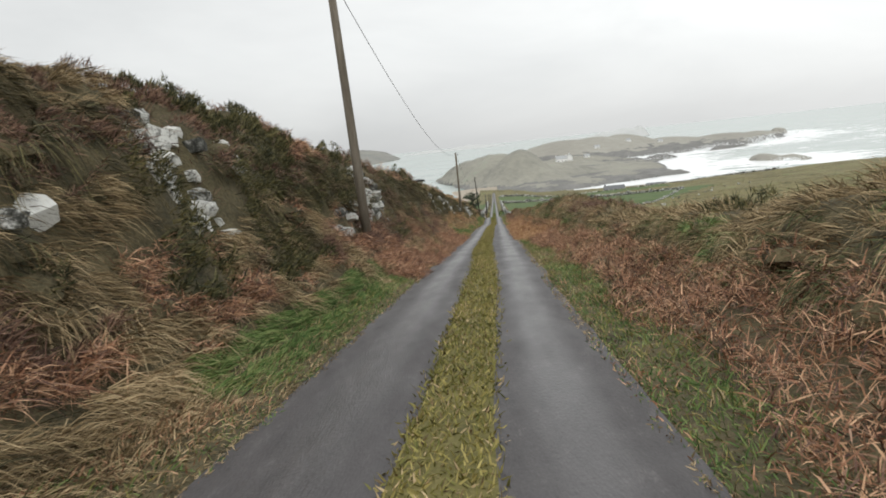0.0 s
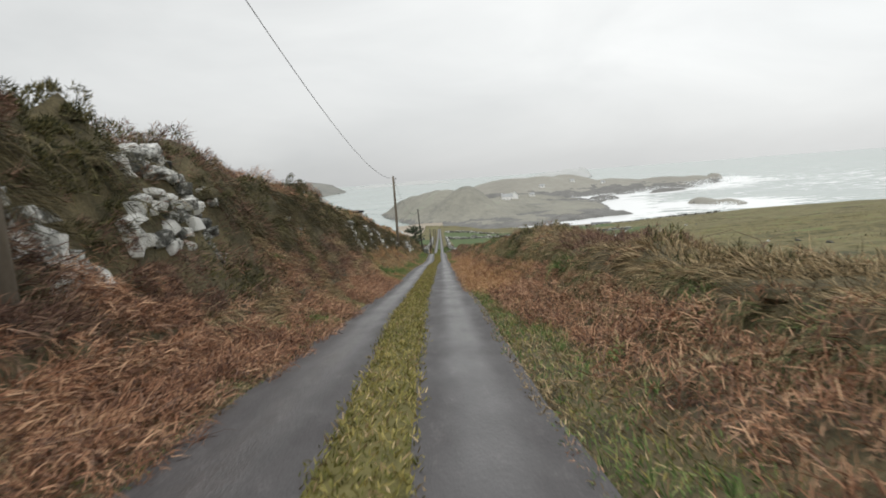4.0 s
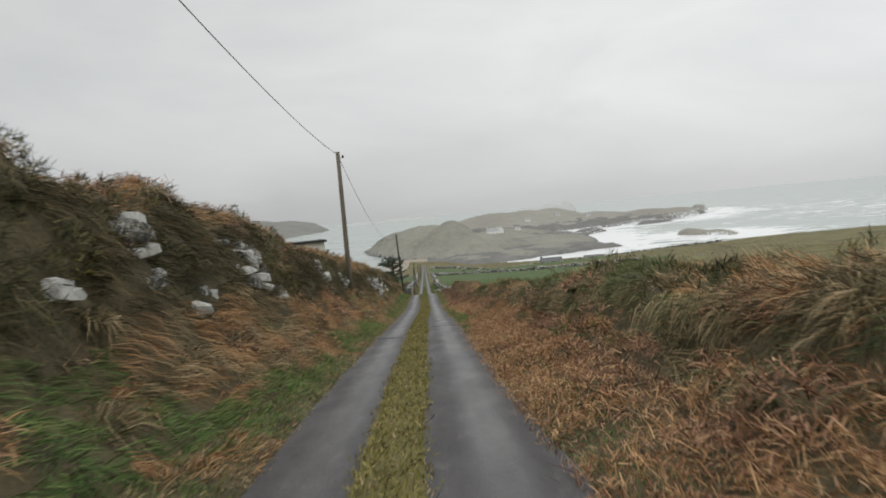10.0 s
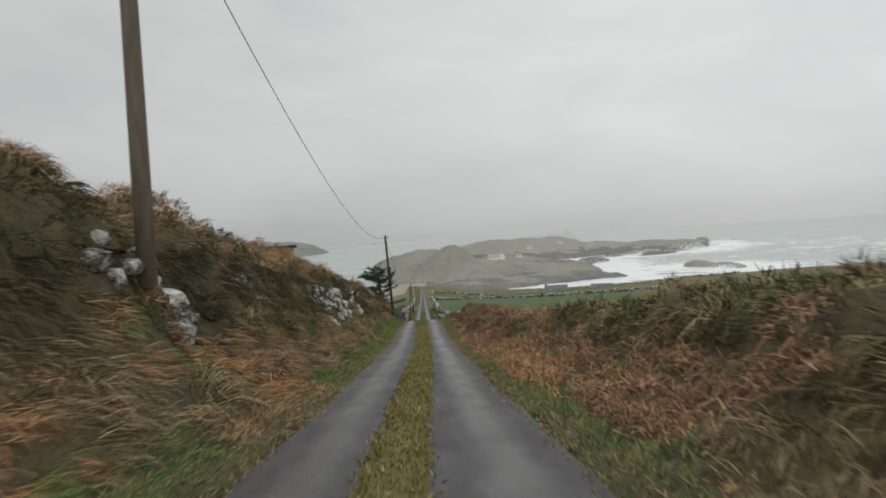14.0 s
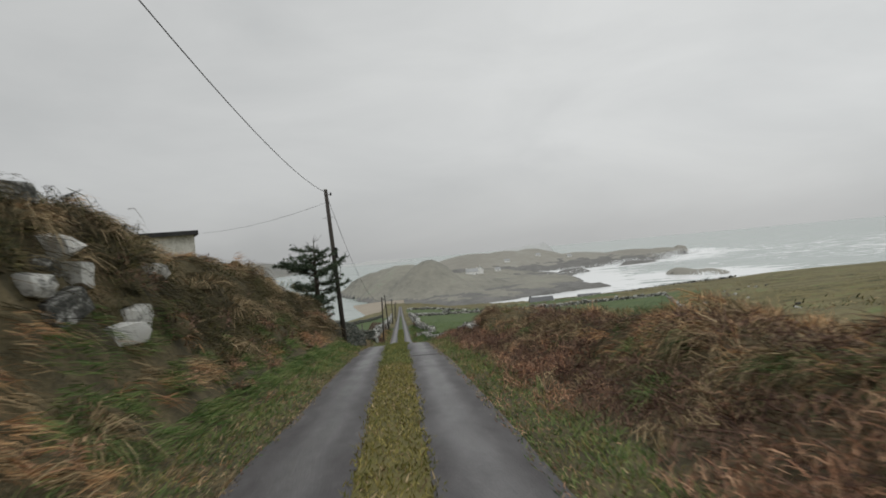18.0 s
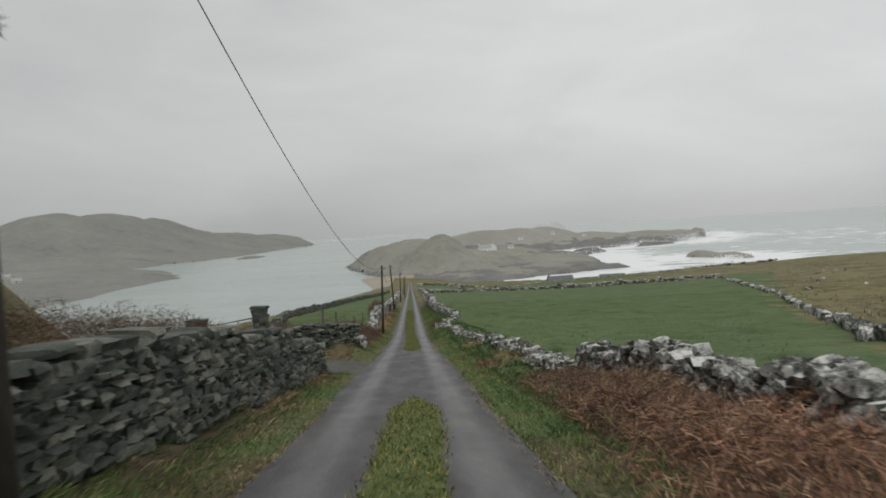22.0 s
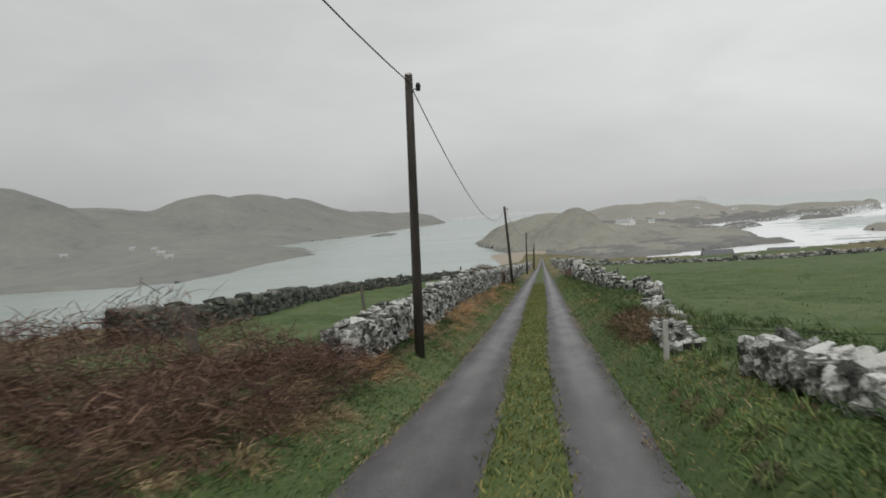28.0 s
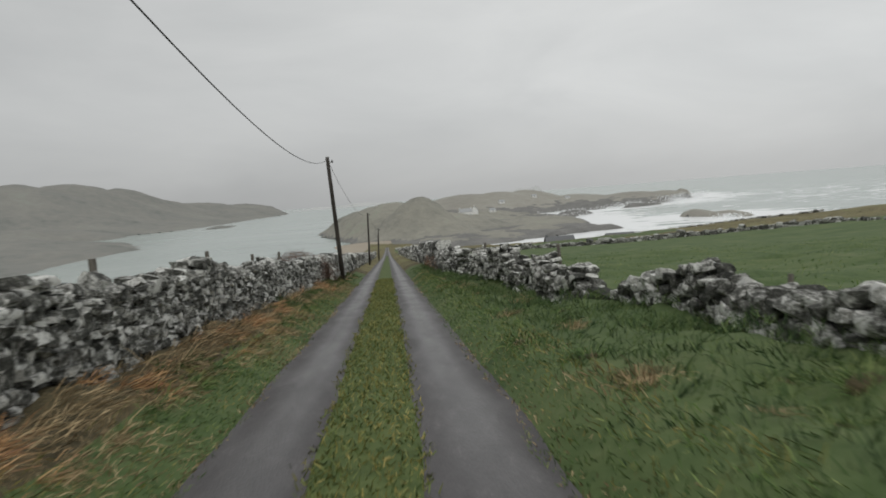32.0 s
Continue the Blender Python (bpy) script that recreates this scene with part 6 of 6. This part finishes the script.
# ---- houses and far details ----
M_WHITE = material("white_house_wall", [(0.80, 0.80, 0.78), (0.88, 0.88, 0.86)], 0.5, 5, bump=0.1)
M_SLATEROOF = material("slate_house_roof", [(0.13, 0.135, 0.14), (0.19, 0.195, 0.20)], 1.0, 8, bump=0.2)
M_GLASS = material("dark_window", [(0.02, 0.022, 0.025), (0.04, 0.042, 0.045)], 3, 10, rough=0.15, bump=0)
M_GREYWALL = material("grey_house_wall", [(0.17, 0.175, 0.18), (0.23, 0.235, 0.24)], 0.4, 4, bump=0.2)


# far copy of the slate roof, lightened for its distance
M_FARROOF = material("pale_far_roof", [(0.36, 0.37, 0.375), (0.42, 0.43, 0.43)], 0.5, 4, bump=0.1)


def house(x, y, z, w, d, h, rise, yaw, wall_mat, label, chimneys=2, wins=3, roof_mat=None):
    holder = empty("house", (x, y, z), label, "house")
    holder.rotation_euler = (0, 0, yaw)
    part("wall", box((-w / 2, -d / 2, -2), (w / 2, d / 2, h)), wall_mat, holder)
    for sgn in (-1, 1):
        bm = bmesh.new()
        vs = [bm.verts.new(p) for p in ((sgn * w / 2, -d / 2, h), (sgn * w / 2, d / 2, h), (sgn * w / 2, 0, h + rise), (sgn * (w / 2 - 0.3), -d / 2, h), (sgn * (w / 2 - 0.3), d / 2, h), (sgn * (w / 2 - 0.3), 0, h + rise))]
        for q in ((0, 1, 2), (5, 4, 3), (0, 3, 4, 1), (1, 4, 5, 2), (2, 5, 3, 0)):
            bm.faces.new([vs[i] for i in q])
        part("gable", bm, wall_mat, holder)
    bm = bmesh.new()
    e, o = 0.3, 0.25
    for sgn in (-1, 1):
        vs = [bm.verts.new(p) for p in ((-w / 2 - e, sgn * (d / 2 + o), h - 0.1), (w / 2 + e, sgn * (d / 2 + o), h - 0.1), (w / 2 + e, 0, h + rise + 0.12), (-w / 2 - e, 0, h + rise + 0.12), (-w / 2 - e, sgn * (d / 2 + o), h + 0.1), (w / 2 + e, sgn * (d / 2 + o), h + 0.1), (w / 2 + e, 0, h + rise + 0.32), (-w / 2 - e, 0, h + rise + 0.32))]
        for q in ((0, 1, 2, 3), (4, 5, 6, 7), (0, 1, 5, 4), (2, 3, 7, 6), (0, 3, 7, 4), (1, 2, 6, 5)):
            bm.faces.new([vs[i] for i in q])
    roof = part("roof", bm, roof_mat or M_SLATEROOF, holder)
    for k in range(chimneys):
        cx = (-w / 2 + 0.5) if k == 0 else (w / 2 - 0.5)
        part("chimney", box((cx - 0.45, -0.4, h + rise - 0.5), (cx + 0.45, 0.4, h + rise + 1.3)), wall_mat, roof)
    for k in range(wins):
        wx = -w / 2 + w * (k + 0.5) / wins
        wn_ = part("window", box((wx - 0.55, -d / 2 - 0.04, 0.9), (wx + 0.55, -d / 2 + 0.1, min(h - 0.4, 2.3))), M_GLASS, holder)
        part("sill", box((wx - 0.7, -d / 2 - 0.12, 0.78), (wx + 0.7, -d / 2 + 0.05, 0.9)), wall_mat, wn_)


def land_top(x, y, names):
    best = SEA
    for nm in names:
        ob = bpy.data.objects[nm]
        hit, loc, _, _ = ob.ray_cast(Vector((x, y, 400)), Vector((0, 0, -1)))
        if hit:
            best = max(best, loc.z)
    return best


bpy.context.view_layer.update()
LANDS = ["headland_hill", "headland_ridge"]
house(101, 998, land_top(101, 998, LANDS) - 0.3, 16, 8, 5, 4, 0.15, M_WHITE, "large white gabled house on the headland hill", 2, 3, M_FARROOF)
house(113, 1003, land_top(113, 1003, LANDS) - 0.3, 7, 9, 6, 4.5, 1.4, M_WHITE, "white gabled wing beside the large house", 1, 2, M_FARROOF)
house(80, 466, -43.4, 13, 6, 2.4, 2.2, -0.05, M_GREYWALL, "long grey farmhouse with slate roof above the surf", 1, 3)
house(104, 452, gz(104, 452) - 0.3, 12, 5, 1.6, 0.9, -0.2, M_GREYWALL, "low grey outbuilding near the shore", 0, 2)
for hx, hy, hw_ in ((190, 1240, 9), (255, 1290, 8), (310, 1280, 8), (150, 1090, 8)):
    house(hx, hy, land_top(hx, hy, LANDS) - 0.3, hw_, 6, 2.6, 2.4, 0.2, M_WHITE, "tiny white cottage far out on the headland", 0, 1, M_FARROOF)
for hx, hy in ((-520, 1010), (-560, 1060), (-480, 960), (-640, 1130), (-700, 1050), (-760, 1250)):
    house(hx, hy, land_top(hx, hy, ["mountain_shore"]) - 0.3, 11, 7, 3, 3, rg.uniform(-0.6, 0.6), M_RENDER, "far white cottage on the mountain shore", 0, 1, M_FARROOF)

# spray thrown up where the swell breaks on the cliffs
M_SPRAY = material("sea_spray", [(0.86, 0.88, 0.88), (0.93, 0.94, 0.94)], 0.2, 2.0, rough=0.9, bump=0)
for px, py, wide, tall, n in ((372, 1148, 20, 7, 420), (440, 1150, 14, 12, 520), (482, 1225, 12, 12, 420), (335, 1110, 18, 4, 300), (545, 1290, 12, 12, 380), (590, 1380, 14, 8, 260), (236, 985, 12, 4, 240), (312, 742, 12, 3, 240), (262, 1090, 20, 4, 260)):
    u = rg.random(n)
    b = np.stack([px + rg.normal(0, wide, n) * (0.5 + 0.5 * u), py + rg.normal(0, 6, n), SEA + 0.5 + tall * u ** 1.8 * np.exp(-0.5 * rg.normal(0, 0.8, n) ** 2)], 1)
    a = unit(rg.normal(0, 1, (n, 3)))
    blades("sea_spray", b, a, rg.uniform(0.8, 2.2, n), rg.uniform(0.5, 1.2, n), np.zeros(n), M_SPRAY, "white plume of spray off the breaking swell", "surf")

# sandy beach at the head of the inlet
M_SAND = material("wet_sand", [(0.33, 0.285, 0.225), (0.41, 0.36, 0.29)], 0.06, 0.8, bump=0.2)
by_, bx_ = np.linspace(640, 790, 18), np.linspace(-46, 4, 14)
beach = grid_object("beach", bx_, by_, lambda a, b: SEA + 0.35 + np.clip((a + 22 + (b - 640) * 0.16) * 0.06, -0.9, 2.2) - np.clip((b - 770) / 20, 0, 1) * 1.6, M_SAND)
tagged(beach, "small pale sand beach at the inlet", "beach", kind="structure")

# transverse cracks and patches in the tarmac
M_CRACK = material("cracked_tarmac", [(0.025, 0.024, 0.025), (0.05, 0.047, 0.05)], 6, 60, rough=0.7, bump=0.5)
for cy, x0_, x1_, wd, lab in ((67.3, 0.25, 1.15, 0.12, "dark transverse crack in the tarmac"), (105.2, 0.2, 1.2, 0.16, "broken dark edge across the tarmac"), (64.0, -1.1, -0.45, 0.2, "darker repair patch in the tarmac")):
    cx = np.linspace(x0_, x1_, 14)
    mid_y = cy + 0.12 * fbm(cx * 3, cx * 0 + cy, 0.5)
    wv = wd * (0.6 + 0.4 * fbm(cx * 5 + 3, cx * 0 + cy, 0.4))
    vv = [(a_, b_ - c_ / 2, float(road_surface(np.array(a_), np.array(b_))) + 0.006) for a_, b_, c_ in zip(cx, mid_y, wv)] + [(a_, b_ + c_ / 2, float(road_surface(np.array(a_), np.array(b_))) + 0.006) for a_, b_, c_ in zip(cx, mid_y, wv)]
    tagged(mesh_object("road_crack", vv, [(k, k + 1, k + 15, k + 14) for k in range(13)], M_CRACK), lab, "road", kind="structure")
